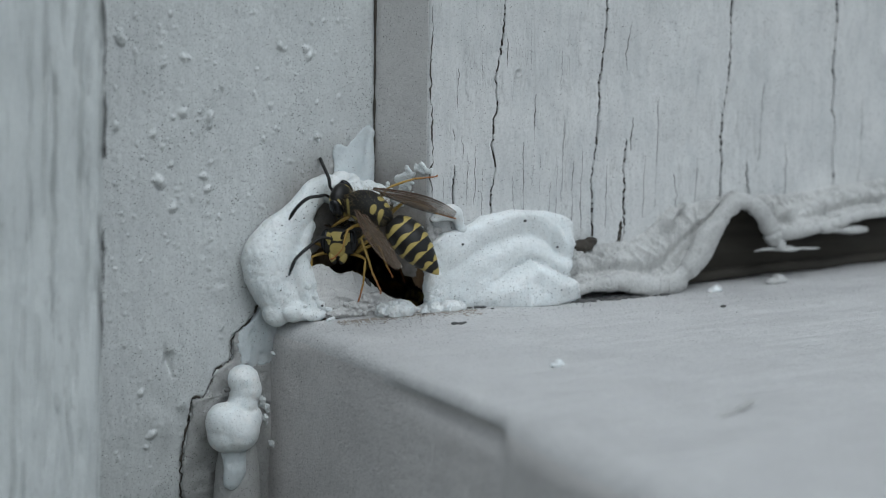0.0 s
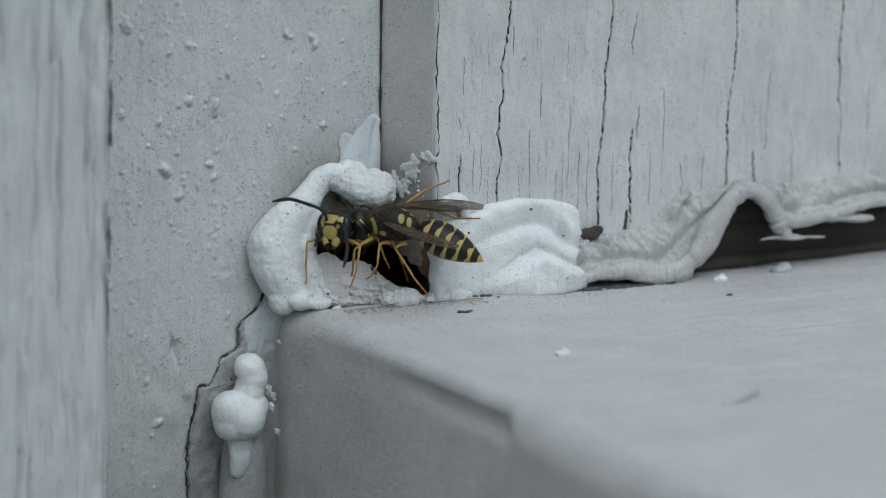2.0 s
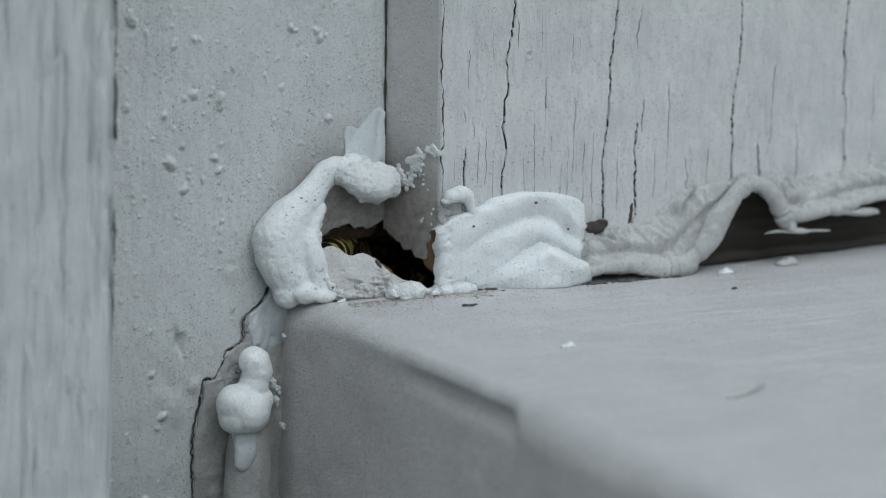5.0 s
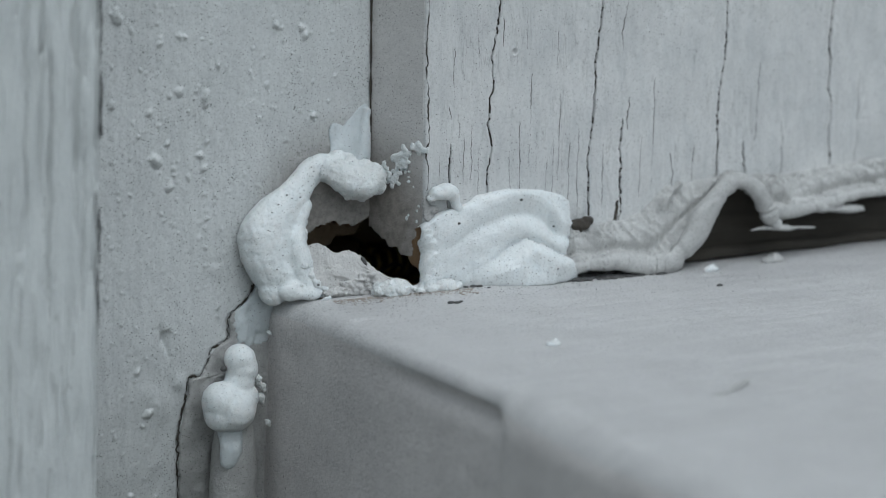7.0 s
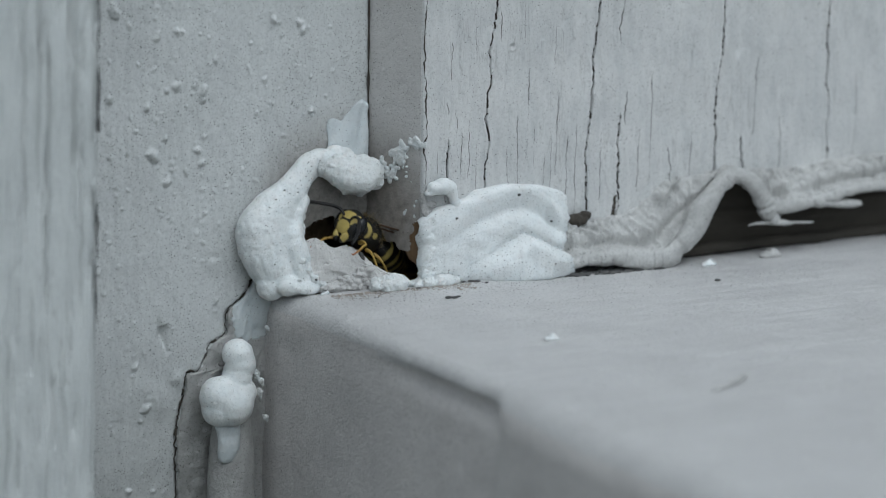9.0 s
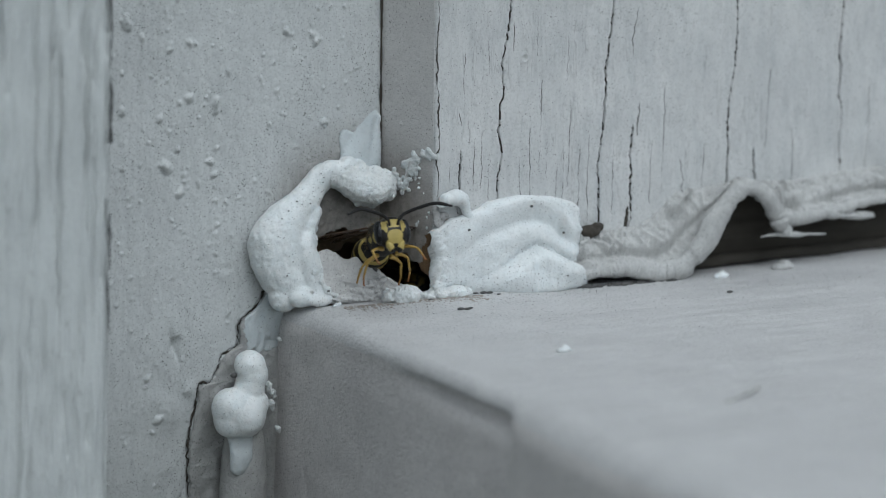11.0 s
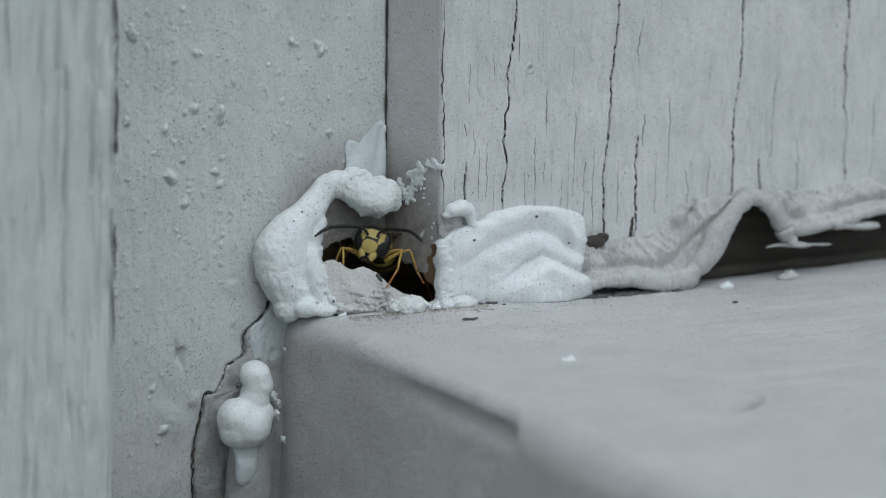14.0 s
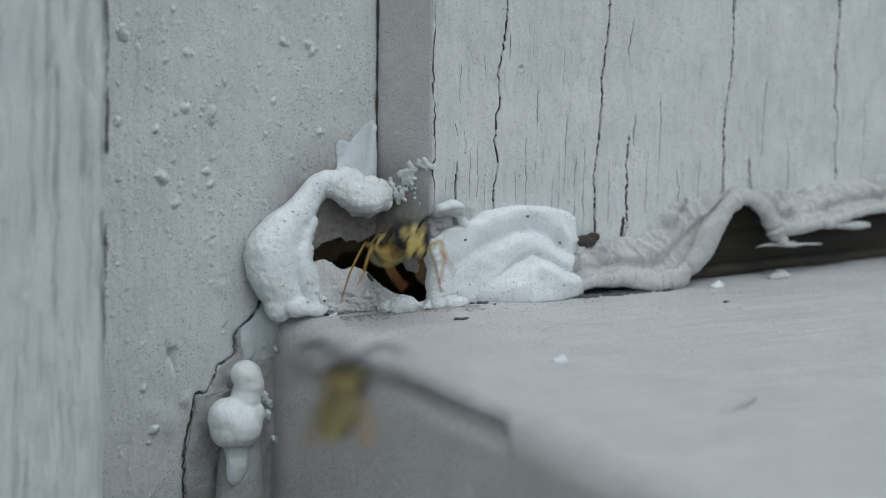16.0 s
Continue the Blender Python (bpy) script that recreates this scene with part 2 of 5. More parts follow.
def blob(name, pieces, mat, voxel=0.16, smooth=6, rough=0.1, cell=0.8, fine=0.03, depth=1):
    """A lump of sealant: overlapping balls fused to one skin, smoothed, then roughened."""
    me = raw(name, *join(*[ball(p[:3], np.ones(3) * p[3] if len(p) < 5 else np.array(p[3:6]), 14, 10) for p in pieces])[:2], mat)
    ob = part(name, me)
    rm = ob.modifiers.new("fuse", "REMESH")
    rm.mode, rm.voxel_size, rm.use_smooth_shade = "VOXEL", voxel * MM, True
    sm = ob.modifiers.new("settle", "SMOOTH")
    sm.factor, sm.iterations = 0.5, smooth
    for size, strength in ((cell, rough), (cell * 0.25, fine)):
        tx = bpy.data.textures.new(name, "CLOUDS")
        tx.noise_scale, tx.noise_depth = size * MM, depth
        dp = ob.modifiers.new("lumps", "DISPLACE")
        dp.texture, dp.strength, dp.texture_coords = tx, strength * MM * 2, "LOCAL"
    return ob


def chain(points, count):
    return [tuple(p) for p in spline(points, count)]


# ---- the setting ----
def ground():
    me = raw("ground", [(-4e5, -4e5, -1100), (4e5, -4e5, -1100), (4e5, 4e5, -1100), (-4e5, 4e5, -1100)], [(0, 1, 2, 3)], EARTH)
    tagged(part("ground", me), "dull green-brown garden ground below the window", "ground", kind="structure")


def house_wall():
    """Plain wall that carries the boards and the sill."""
    x0, x1, y0, y1, z0, z1 = -1200, 1500, 55, 160, -1100, 1300
    v = [(a, b, c) for a in (x0, x1) for b in (y0, y1) for c in (z0, z1)]
    f = [(0, 1, 3, 2), (4, 6, 7, 5), (0, 4, 5, 1), (2, 3, 7, 6), (0, 2, 6, 4), (1, 5, 7, 3)]
    tagged(part("wall_house", raw("wall_house", v, f, PAINT_BOARD, smooth=False)), "plain light grey painted house wall", "house wall", kind="structure")


def shade_bend(z):
    """How far the casing falls back below the sill: a bend added to shade its lower part."""
    return 0.0065 * np.minimum(z + 1, 0) ** 2 / (1 - 0.012 * np.minimum(z + 1, 0))


SPLIT = ((-13.2, 1.8), (-12.9, 0.8), (-13.7, -0.4), (-15.2, -1.6), (-15.4, -2.6), (-15.4, -3.6), (-16.2, -4.0), (-16.9, -4.4), (-17.3, -5.5), (-17.9, -6.6), (-18.5, -6.5), (-19.0, -6.8), (-19.1, -8.1), (-19.5, -10.0), (-19.7, -11.9), (-19.6, -14.3), (-19.3, -17.8))
SPLIT_LOOP = ((-15.4, -3.6), (-15.5, -4.4), (-15.9, -5.2), (-16.5, -5.4), (-17.2, -5.6))
SPLIT_SIDE = ((-17.8, -10.2), (-18.5, -12.5), (-18.4, -15.5), (-18.2, -18.0))


def casing():
    """Flat painted board behind, full of paint nibs, broken away at the hole by the sill."""
    xs = np.concatenate([np.linspace(-90, -30, 24)[:-1], np.linspace(-30, -1.9, 260)])
    zs = np.concatenate([np.linspace(-500, -60, 8)[:-1], np.linspace(-60, -18, 15)[:-1], np.linspace(-18, 27, 400), np.linspace(27, 70, 15)[1:], np.linspace(70, 900, 10)[1:]])
    x, z = np.meshgrid(xs, zs)
    h = 0.10 * cloud(x / 5, z / 14, 1) + 0.06 * cloud(x / 1.2, z / 10, 2) + 0.05 * cloud(x / 1.1, z / 1.7, 4, 3) + 0.015 * cloud(x / 0.35, z / 0.35, 3, 2)
    rs = np.random.RandomState(5)
    nibs = [(-22, 12.1, 0.75, 0.5), (-25.4, 24.2, 0.7, 0.45), (-20.7, 9.8, 0.6, 0.35), (-22.5, 16.1, 0.5, 0.4), (-19.8, 17.7, 0.5, 0.35),
            (-17.4, 17.1, 0.5, 0.4), (-21.6, 21.8, 0.45, 0.3), (-19.8, 22.2, 0.4, 0.25), (-25.9, 17, 0.5, 0.3), (-20.9, 13.4, 0.4, 0.3),
            (-17.9, 12.2, 0.45, 0.35), (-17.5, 11.1, 0.4, 0.3), (-22.6, -9.3, 0.5, 0.35), (-23.6, -5.6, 0.4, 0.3), (-8.2, 21.7, 0.5, 0.35),
            (-8.6, 22.3, 0.4, 0.3), (-10.9, 22.6, 0.4, 0.3), (-7.4, 14.8, 0.5, 0.3), (-21.1, -3, 0.9, -0.35)]
    nibs = [(a, b, r * 0.7, k * 1.1) for a, b, r, k in nibs]
    nibs += [(rs.uniform(-27, -3), rs.uniform(-18, 26), 0.07 + 0.2 * rs.uniform() ** 2.4, rs.uniform(0.06, 0.24)) for _ in range(480)]
    nibs += [(rs.normal(-18, 3), rs.normal(7, 3), rs.uniform(0.09, 0.2), rs.uniform(0.08, 0.18)) for _ in range(26)]
    for a, b, r, k in nibs:
        lean = rs.uniform(-0.4, 0.4)
        tall = rs.uniform(0.9, 1.7)
        near = (np.abs(x - a) < 3 * r) & (np.abs(z - b) < 3 * r)
        nx, nz = x[near], z[near]
        d = np.sqrt((((nx - a) + lean * (nz - b)) / r) ** 2 + ((nz - b) / (r * tall)) ** 2) * (1 + 0.35 * cloud(nx / 0.35, nz / 0.35, 6, 2))
        h[near] += k * np.clip(1.05 - d, 0, 1) ** 0.85
    # old dents and a sunk scar under the paint
    for a, b, rx, rz, k in ((-21.3, -2.9, 0.28, 1.0, -0.28), (-21.0, -3.9, 0.25, 0.6, -0.3), (-21.6, -8.6, 1.5, 1.6, 0.3), (-19.9, -6.9, 0.6, 0.8, 0.25), (-16.6, 3.1, 0.7, 0.35, -0.1), (-14.0, -1.2, 1.2, 1.6, 0.2)):
        h += k * np.exp(-((x - a + 0.3 * (z - b)) / rx) ** 2 - ((z - b) / rz) ** 2)
    split = np.zeros_like(x)
    for w, path in ((0.13, SPLIT), (0.06, SPLIT_SIDE), (0.05, SPLIT_LOOP)):
        p = spline(path, 140)
        p[:, 0] += 0.12 * cloud(p[:, 1] * 2.2, p[:, 0] * 2.2, 7)
        for q0, q1 in zip(p[:-1], p[1:]):
            e = q1 - q0
            near = (np.abs(x - q0[0]) < 1.5) & (np.abs(z - q0[1]) < 1.5)
            t = np.clip(((x[near] - q0[0]) * e[0] + (z[near] - q0[1]) * e[1]) / (e @ e), 0, 1)
            d = np.hypot(x[near] - q0[0] - t * e[0], z[near] - q0[1] - t * e[1])
            split[near] = np.maximum(split[near], np.clip(1 - d / w, 0, 1))
    h -= 0.25 * split ** 0.7
    v = np.stack([x, 6 - h + shade_bend(z), z], -1).reshape(-1, 3)
    f = lattice(len(xs), len(zs))
    c = v[f].mean(1)
    rim = np.interp(c[:, 0], (-9.3, -8.6, -7.8, -7.0, -5.4, -3.8, -2.1), (3.0, 3.9, 4.7, 5.1, 5.4, 5.1, 5.6)) + 0.22 * cloud(c[:, 0] / 0.7, c[:, 0] * 0, 8)
    gone = (c[:, 0] > -9.3 + 0.3 * cloud(c[:, 2], c[:, 2] * 0, 9)) & (c[:, 2] < rim) & (c[:, 2] > -4)
    ob = part("trim_casing", raw("trim_casing", v, f[~gone], [PAINT_CASING, WOOD_BROWN]))
    so = ob.modifiers.new("thickness", "SOLIDIFY")
    so.thickness, so.offset, so.material_offset_rim, so.material_offset = 1.1 * MM, -1, 1, 1
    tagged(ob, "light grey painted casing board covered in paint nibs", "casing board", kind="structure")
    zc = np.linspace(10.5, 27, 90)
    wc = 0.11 * np.clip(0.8 + 0.6 * cloud(zc / 1.5, zc * 0, 79), 0.1, 1.6)
    part("crack", raw("crack", *tube(np.stack([-1.98 + 0 * zc, 5.9 + 0 * zc, zc], -1), wc, 7)[:2], WOOD_DARK), ob, "dark gap between casing and window frame")
    rs = np.random.RandomState(77)
    for wide, path, count in ((0.085, SPLIT, 170), (0.045, SPLIT_SIDE, 60), (0.04, SPLIT_LOOP, 40)):
        p = spline(path, count)
        p += rs.normal(size=p.shape) * 0.07
        w = wide * np.clip(0.8 + 0.8 * cloud(np.arange(count) / 4.0, np.zeros(count), 78), 0.15, 1.6)
        part("crack", raw("crack", *tube(np.stack([p[:, 0], 6.0 + shade_bend(p[:, 1]), p[:, 1]], -1), w, 7)[:2], WOOD_DARK), ob, "dark open crack in the paint")


CRACKS = (  # half-width, depth, then points (x, z)
    (0.13, 0.9, (0.3, 26), (0.25, 20), (0.32, 14), (0.25, 8.8)),
    (0.07, 0.6, (2.8, 20.7), (2.75, 19), (2.7, 17.3)), (0.06, 0.6, (2.4, 15.7), (2.5, 14.6)), (0.11, 0.8, (2.5, 12.5), (2.4, 10.5), (2.4, 9), (2.3, 7)),
    (0.13, 1.0, (7.2, 27), (7.1, 23), (6.5, 20.5), (6.5, 17.3), (6.2, 14), (6.6, 11.8), (6.2, 10), (6.2, 6)),
    (0.05, 0.5, (7.5, 23.5), (7.7, 19.2)), (0.05, 0.5, (10.4, 18), (10.3, 14), (10.1, 10.3)), (0.05, 0.4, (12, 10.6), (11.9, 6.5)),
    (0.16, 1.0, (17.4, 27), (17.2, 22), (16.8, 18), (16.7, 14.2), (16.1, 10.3), (16.2, 7), (16.1, 3)),
    (0.06, 0.5, (19.9, 23.8), (19.5, 21), (19.6, 19.4)), (0.08, 0.7, (20.2, 15.4), (20.2, 12.5)), (0.17, 1.1, (19.6, 13.5), (19.4, 10), (19.5, 7), (19.2, 3)),
    (0.17, 1.0, (30.1, 27), (30.1, 21), (29.9, 18), (29.5, 13), (29.6, 11), (29.4, 6)),
    (0.15, 0.9, (32.2, 10.6), (32.3, 9), (32.4, 8), (32.5, 6)), (0.16, 1.0, (41.4, 27), (41.3, 18), (41.5, 12), (41.5, 5)), (0.05, 0.3, (33.8, 17.5), (33.6, 10.5)),
    (0.08, 0.5, (24.8, 10.1), (24.7, 6)), (0.04, 0.3, (9.2, 14), (9.3, 7)), (0.04, 0.3, (13.3, 16), (13.1, 6)), (0.05, 0.3, (14.3, 12), (14.2, 5)),
    (0.04, 0.3, (4.6, 14), (4.5, 9)), (0.04, 0.3, (5.3, 12), (5.2, 7)), (0.05, 0.3, (22.8, 17), (22.6, 7)), (0.04, 0.3, (3.3, 15), (3.4, 11)),
    (0.3, 1.3, (19.2, 6.4), (18.8, 3)), (0.05, 0.4, (36.4, 12), (36.5, 6)), (0.04, 0.25, (44.6, 16), (44.5, 7)), (0.035, 0.3, (1.4, 12), (1.5, 9.5)), (0.035, 0.3, (3.9, 13.5), (3.8, 9)), (0.03, 0.3, (5.0, 22), (5.1, 19.5)),
    (0.035, 0.3, (8.3, 12), (8.4, 7.5)), (0.03, 0.3, (11.0, 14), (10.9, 8)), (0.035, 0.3, (12.7, 12.5), (12.6, 7)), (0.04, 0.3, (15.1, 13), (15.0, 5)), (0.04, 0.3, (17.7, 12), (17.6, 5)),
    (0.03, 0.3, (9.8, 24), (9.9, 20)), (0.04, 0.3, (21.5, 12), (21.4, 6)), (0.04, 0.3, (27.0, 11), (26.9, 7.5)), (0.035, 0.3, (12.9, 22), (13.0, 18)))


def window_board():
    """Upright of the window frame: cracked paint in front, smooth side face, ragged foot over the sill."""
    main = sorted([(k, np.mean([p[0] for p in c[2:]])) for k, c in enumerate(CRACKS) if len(c) > 5], key=lambda m: m[1])
    fine = np.concatenate([a + np.arange(-0.36, 0.37, 0.03) for _, a in main[1:]])
    xs = np.concatenate([np.linspace(0, 0.5, 18), np.linspace(0.5, 49, 400)[1:], np.linspace(49, 110, 20)[1:], fine])
    xs = np.unique(np.round(xs, 3))
    zs = np.concatenate([np.linspace(1.5, 27, 270), np.linspace(27, 70, 12)[1:], np.linspace(70, 900, 8)[1:]])
    x, z = np.meshgrid(xs, zs)

    def centre(k, z):
        p = np.array(CRACKS[k][2:])[::-1]
        return np.interp(z, p[:, 1], p[:, 0]) + (0.14 * cloud(z / 1.3, z * 0 + k, 20 + k) + 0.07 * cloud(z / 0.35, z * 0 + k, 24 + k)) * min(1, CRACKS[k][0] / 0.08)

    for row in range(len(zs)):
        x[row] += np.interp(xs, [0] + [a for _, a in main[1:]] + [60], [0] + [float(centre(k, zs[row:row + 1])[0]) - a for k, a in main[1:]] + [0])
    h = 0.15 * cloud(x / 3.0, z / 7, 11) + 0.045 * cloud(x / 0.9, z / 3.0, 12) + 0.035 * cloud(x / 0.7, z / 1.1, 15, 2) + 0.015 * cloud(x / 0.3, z / 0.6, 13, 2)
    cut = np.zeros_like(x)
    for k, (w, deep, *pts) in enumerate(CRACKS):
        if k not in [m[0] for m in main[1:]]:
            continue
        p = np.array(pts)[::-1]
        mid = centre(k, z)
        ends = np.clip((z - p[0, 1]) / 1.2, 0, 1) * np.clip((p[-1, 1] - z) / 1.2, 0, 1)
        ww = 0.5 * w * (0.35 + 0.75 * ends) * np.clip(1 + 0.6 * cloud(z / 1.7, z * 0 + k, 60 + k), 0.25, 2)
        near = np.clip(1 - np.abs(x - mid) / np.maximum(ww, 0.02), 0, 1) * (ends > 0)
        cut = np.maximum(cut, deep * near ** 0.6)
        h += 0.07 * np.exp(-((np.abs(x - mid) - ww - 0.15) / 0.2) ** 2) * (ends > 0)
    ring = np.hypot(x - 8.6, (z - 20) * 0.9)
    h += 0.14 * np.exp(-((ring - 0.32) / 0.1) ** 2) - 0.15 * np.exp(-(ring / 0.2) ** 2)
    turn = 0.35 * (1 - np.sqrt(np.clip(1 - (1 - np.clip(x / 0.35, 0, 1)) ** 2, 0, 1)))
    surf = -h + cut + turn
    v = np.stack([x, surf, z], -1).reshape(-1, 3)
    f = lattice(len(xs), len(zs))
    c, deepest = v[f].mean(1), cut.reshape(-1)[f].mean(1)
    foot = np.interp(c[:, 0], (13, 15, 23, 25.5), (2.6, 3.6, 3.8, 6.9)) + 0.3 * cloud(c[:, 0] / 1.5, c[:, 0] * 0, 14)
    keep = c[:, 2] > foot
    ob = tagged(new("window_frame"), "weathered window frame with cracked light grey paint above the sill", "window frame", kind="structure")
    front = part("front_face", raw("front_face", v, f[keep], [PAINT_WINDOW, WOOD_DARK], (deepest[keep] > 0.22).astype(int)), ob)
    for k, (w, deep, *pts) in enumerate(CRACKS):
        if k in [m[0] for m in main[1:]]:
            continue
        p = np.array(pts)[::-1]
        zz = np.linspace(p[0, 1], p[-1, 1], int(14 + 7 * (p[-1, 1] - p[0, 1])))
        xx = np.maximum(centre(k, zz), 0.12) + 0.04 * cloud(zz / 0.4, zz * 0 + k, 130)
        row = np.clip(np.searchsorted(zs, zz), 0, len(zs) - 1)
        yy = np.array([surf[r, min(np.searchsorted(x[r], a), len(xs) - 1)] for r, a in zip(row, xx)])
        thin = 0.55 * w * np.clip(1.0 + 0.8 * cloud(zz / 1.1, zz * 0 + k, 140), 0.15, 2) * np.sin(np.pi * np.linspace(0.06, 0.94, len(zz))) ** 0.5
        part("crack", raw("crack", *tube(np.stack([xx, yy + 0.25 * thin, zz], -1), thin, 6)[:2], WOOD_DARK), ob, "thin dark crack in the paint")
    v = [(a, b, c) for a in (0.5, 110) for b in (1.4, 56) for c in (7.2, 900)]
    part("core", raw("core", v, [(0, 1, 3, 2), (4, 6, 7, 5), (0, 4, 5, 1), (2, 3, 7, 6), (0, 2, 6, 4), (1, 5, 7, 3)], WOOD_BROWN, smooth=False), ob)
    # side face, from the front arris back to the casing
    ts = np.linspace(0, 1, 60)
    zs = np.concatenate([np.linspace(1, 27, 220), np.linspace(27, 70, 12)[1:], np.linspace(70, 900, 8)[1:]])
    t, z = np.meshgrid(ts, zs)
    h = 0.05 * cloud(t * 2, z / 6, 31) + 0.012 * cloud(t * 14, z / 0.5, 32)
    for a, b, r, k in ((0.35, 17, 0.5, -0.05), (0.6, 14.5, 0.2, 0.1), (0.3, 20.3, 0.15, -0.1), (0.7, 18, 0.15, 0.08)):
        h += k * np.clip(1 - ((t - a) * 6 / r) ** 2 - ((z - b) / r) ** 2, 0, 1)
    v = np.stack([-1.9 * t - h, 0.3 + 5.8 * t, z], -1).reshape(-1, 3)
    f = lattice(len(ts), len(zs))
    c = v[f].mean(1)
    foot = np.interp(c[:, 1], (0.3, 1.5, 1.8, 2.9, 3.5, 4.7, 5.6, 6.1), (1.8, 2.4, 3.0, 3.3, 3.4, 3.8, 4.5, 5.2)) + 0.28 * cloud(c[:, 1] / 0.6, c[:, 1] * 0, 33)
    bare = (c[:, 1] < 1.75 - 0.3 * (c[:, 2] - 2.2) + 0.3 * cloud(c[:, 2] / 0.5, c[:, 2] * 0, 34)) & (c[:, 2] < 5.8)
    keep = c[:, 2] > foot
    side = part("side_face", raw("side_face", v, f[keep][:, ::-1], [PAINT_SIDE, WOOD_BROWN], bare[keep].astype(int)), ob)
    so = side.modifiers.new("thickness", "SOLIDIFY")
    so.thickness, so.offset = 1.2 * MM, -1


def near_board():
    """Corner board that stands further out, weathered along its grain."""
    xs = np.concatenate([np.linspace(-120, -52, 12)[:-1], np.linspace(-52, -33.2, 150)])
    zs = np.concatenate([np.linspace(-1100, -60, 10)[:-1], np.linspace(-60, -16, 8)[:-1], np.linspace(-16, 32, 190), np.linspace(32, 70, 8)[1:], np.linspace(70, 900, 8)[1:]])
    x, z = np.meshgrid(xs, zs)
    h = 0.12 * cloud(x / 2.2, z / 9, 41) + 0.12 * cloud(x / 0.45, z / 4, 42)
    for w, deep, a, lo, hi in ((0.3, 1.0, -33.7, 8, 32), (0.2, 0.9, -33.6, -16, 9), (0.28, 0.9, -35.4, 9, 30), (0.24, 0.9, -37.6, 2, 26),
                               (0.2, 0.7, -34.8, 2, 17), (0.22, 0.7, -39.6, 10, 30), (0.2, 0.7, -41, -14, 4), (0.2, 0.6, -36.1, -12, 3), (0.2, 0.6, -38.4, 12, 28)):
        mid = a + 0.16 * cloud(z / 4, z * 0 + w, int(-a * 3)) + 0.1 * cloud(z / 1.2, z * 0 + w, int(-a * 5))
        h -= 0.6 * deep * np.clip(1 - np.abs(x - mid) / w, 0, 1) * np.clip((z - lo) / 3, 0, 1) * np.clip((hi - z) / 3, 0, 1)
    rs = np.random.RandomState(43)
    for _ in range(90):
        a, lo, w = -33.4 - 14 * rs.uniform() ** 1.3, rs.uniform(-16, 28), rs.uniform(0.09, 0.2)
        hi = lo + rs.uniform(1.5, 7)
        mid = a + 0.1 * cloud(z / 2.5, z * 0 + a, int(-a * 7))
        h -= rs.uniform(0.15, 0.45) * np.clip(1 - np.abs(x - mid) / w, 0, 1) * np.clip((z - lo) / 1, 0, 1) * np.clip((hi - z) / 1, 0, 1)
    turn = np.clip(1 - (-33.2 - x) / 0.7, 0, 1) ** 2
    lean = 0.0155 * (np.clip(z, -60, 70) - 10)
    front = np.stack([x + lean * (x > -60), -8 - h + 0.7 * turn, z], -1).reshape(-1, 3)
    f = lattice(len(xs), len(zs))
    t, z2 = np.meshgrid(np.linspace(0, 1, 6), zs)
    side = np.stack([-33.2 + 0.0155 * (np.clip(z2, -60, 70) - 10), -7.3 + 12.5 * t, z2], -1).reshape(-1, 3)
    v, q, _ = join((front, f, 0), (side, lattice(6, len(zs)), 0))
    ob = part("trim_corner_board", raw("trim_corner_board", v, q, PAINT_BOARD))
    # dark tubes laid on the edge stand in for the gap's shade
    for lo, hi, wide in ((22.5, 32, 0.1), (17, 22.2, 0.15), (7, 11.5, 0.12), (2, 6.8, 0.07)):
        zc = np.linspace(lo, hi, 40)
        xc = -33.35 + 0.0155 * (zc - 10) + 0.12 * cloud(zc / 2.0, zc * 0, 44) + 0.05 * cloud(zc / 0.5, zc * 0, 45)
        wc = wide * np.clip(0.9 + 0.7 * cloud(zc / 1.4, zc * 0, 46), 0.15, 1.6) * np.sin(np.pi * np.linspace(0.05, 0.95, 40)) ** 0.4
        part("crack", raw("crack", *tube(np.stack([xc, np.full(40, -7.75), zc], -1), wc, 6)[:2], GRIT), ob, "dark line along the board's edge in place of a shadow gap")
    tagged(ob, "weathered grey corner board with raised wood grain", "corner board", kind="structure")


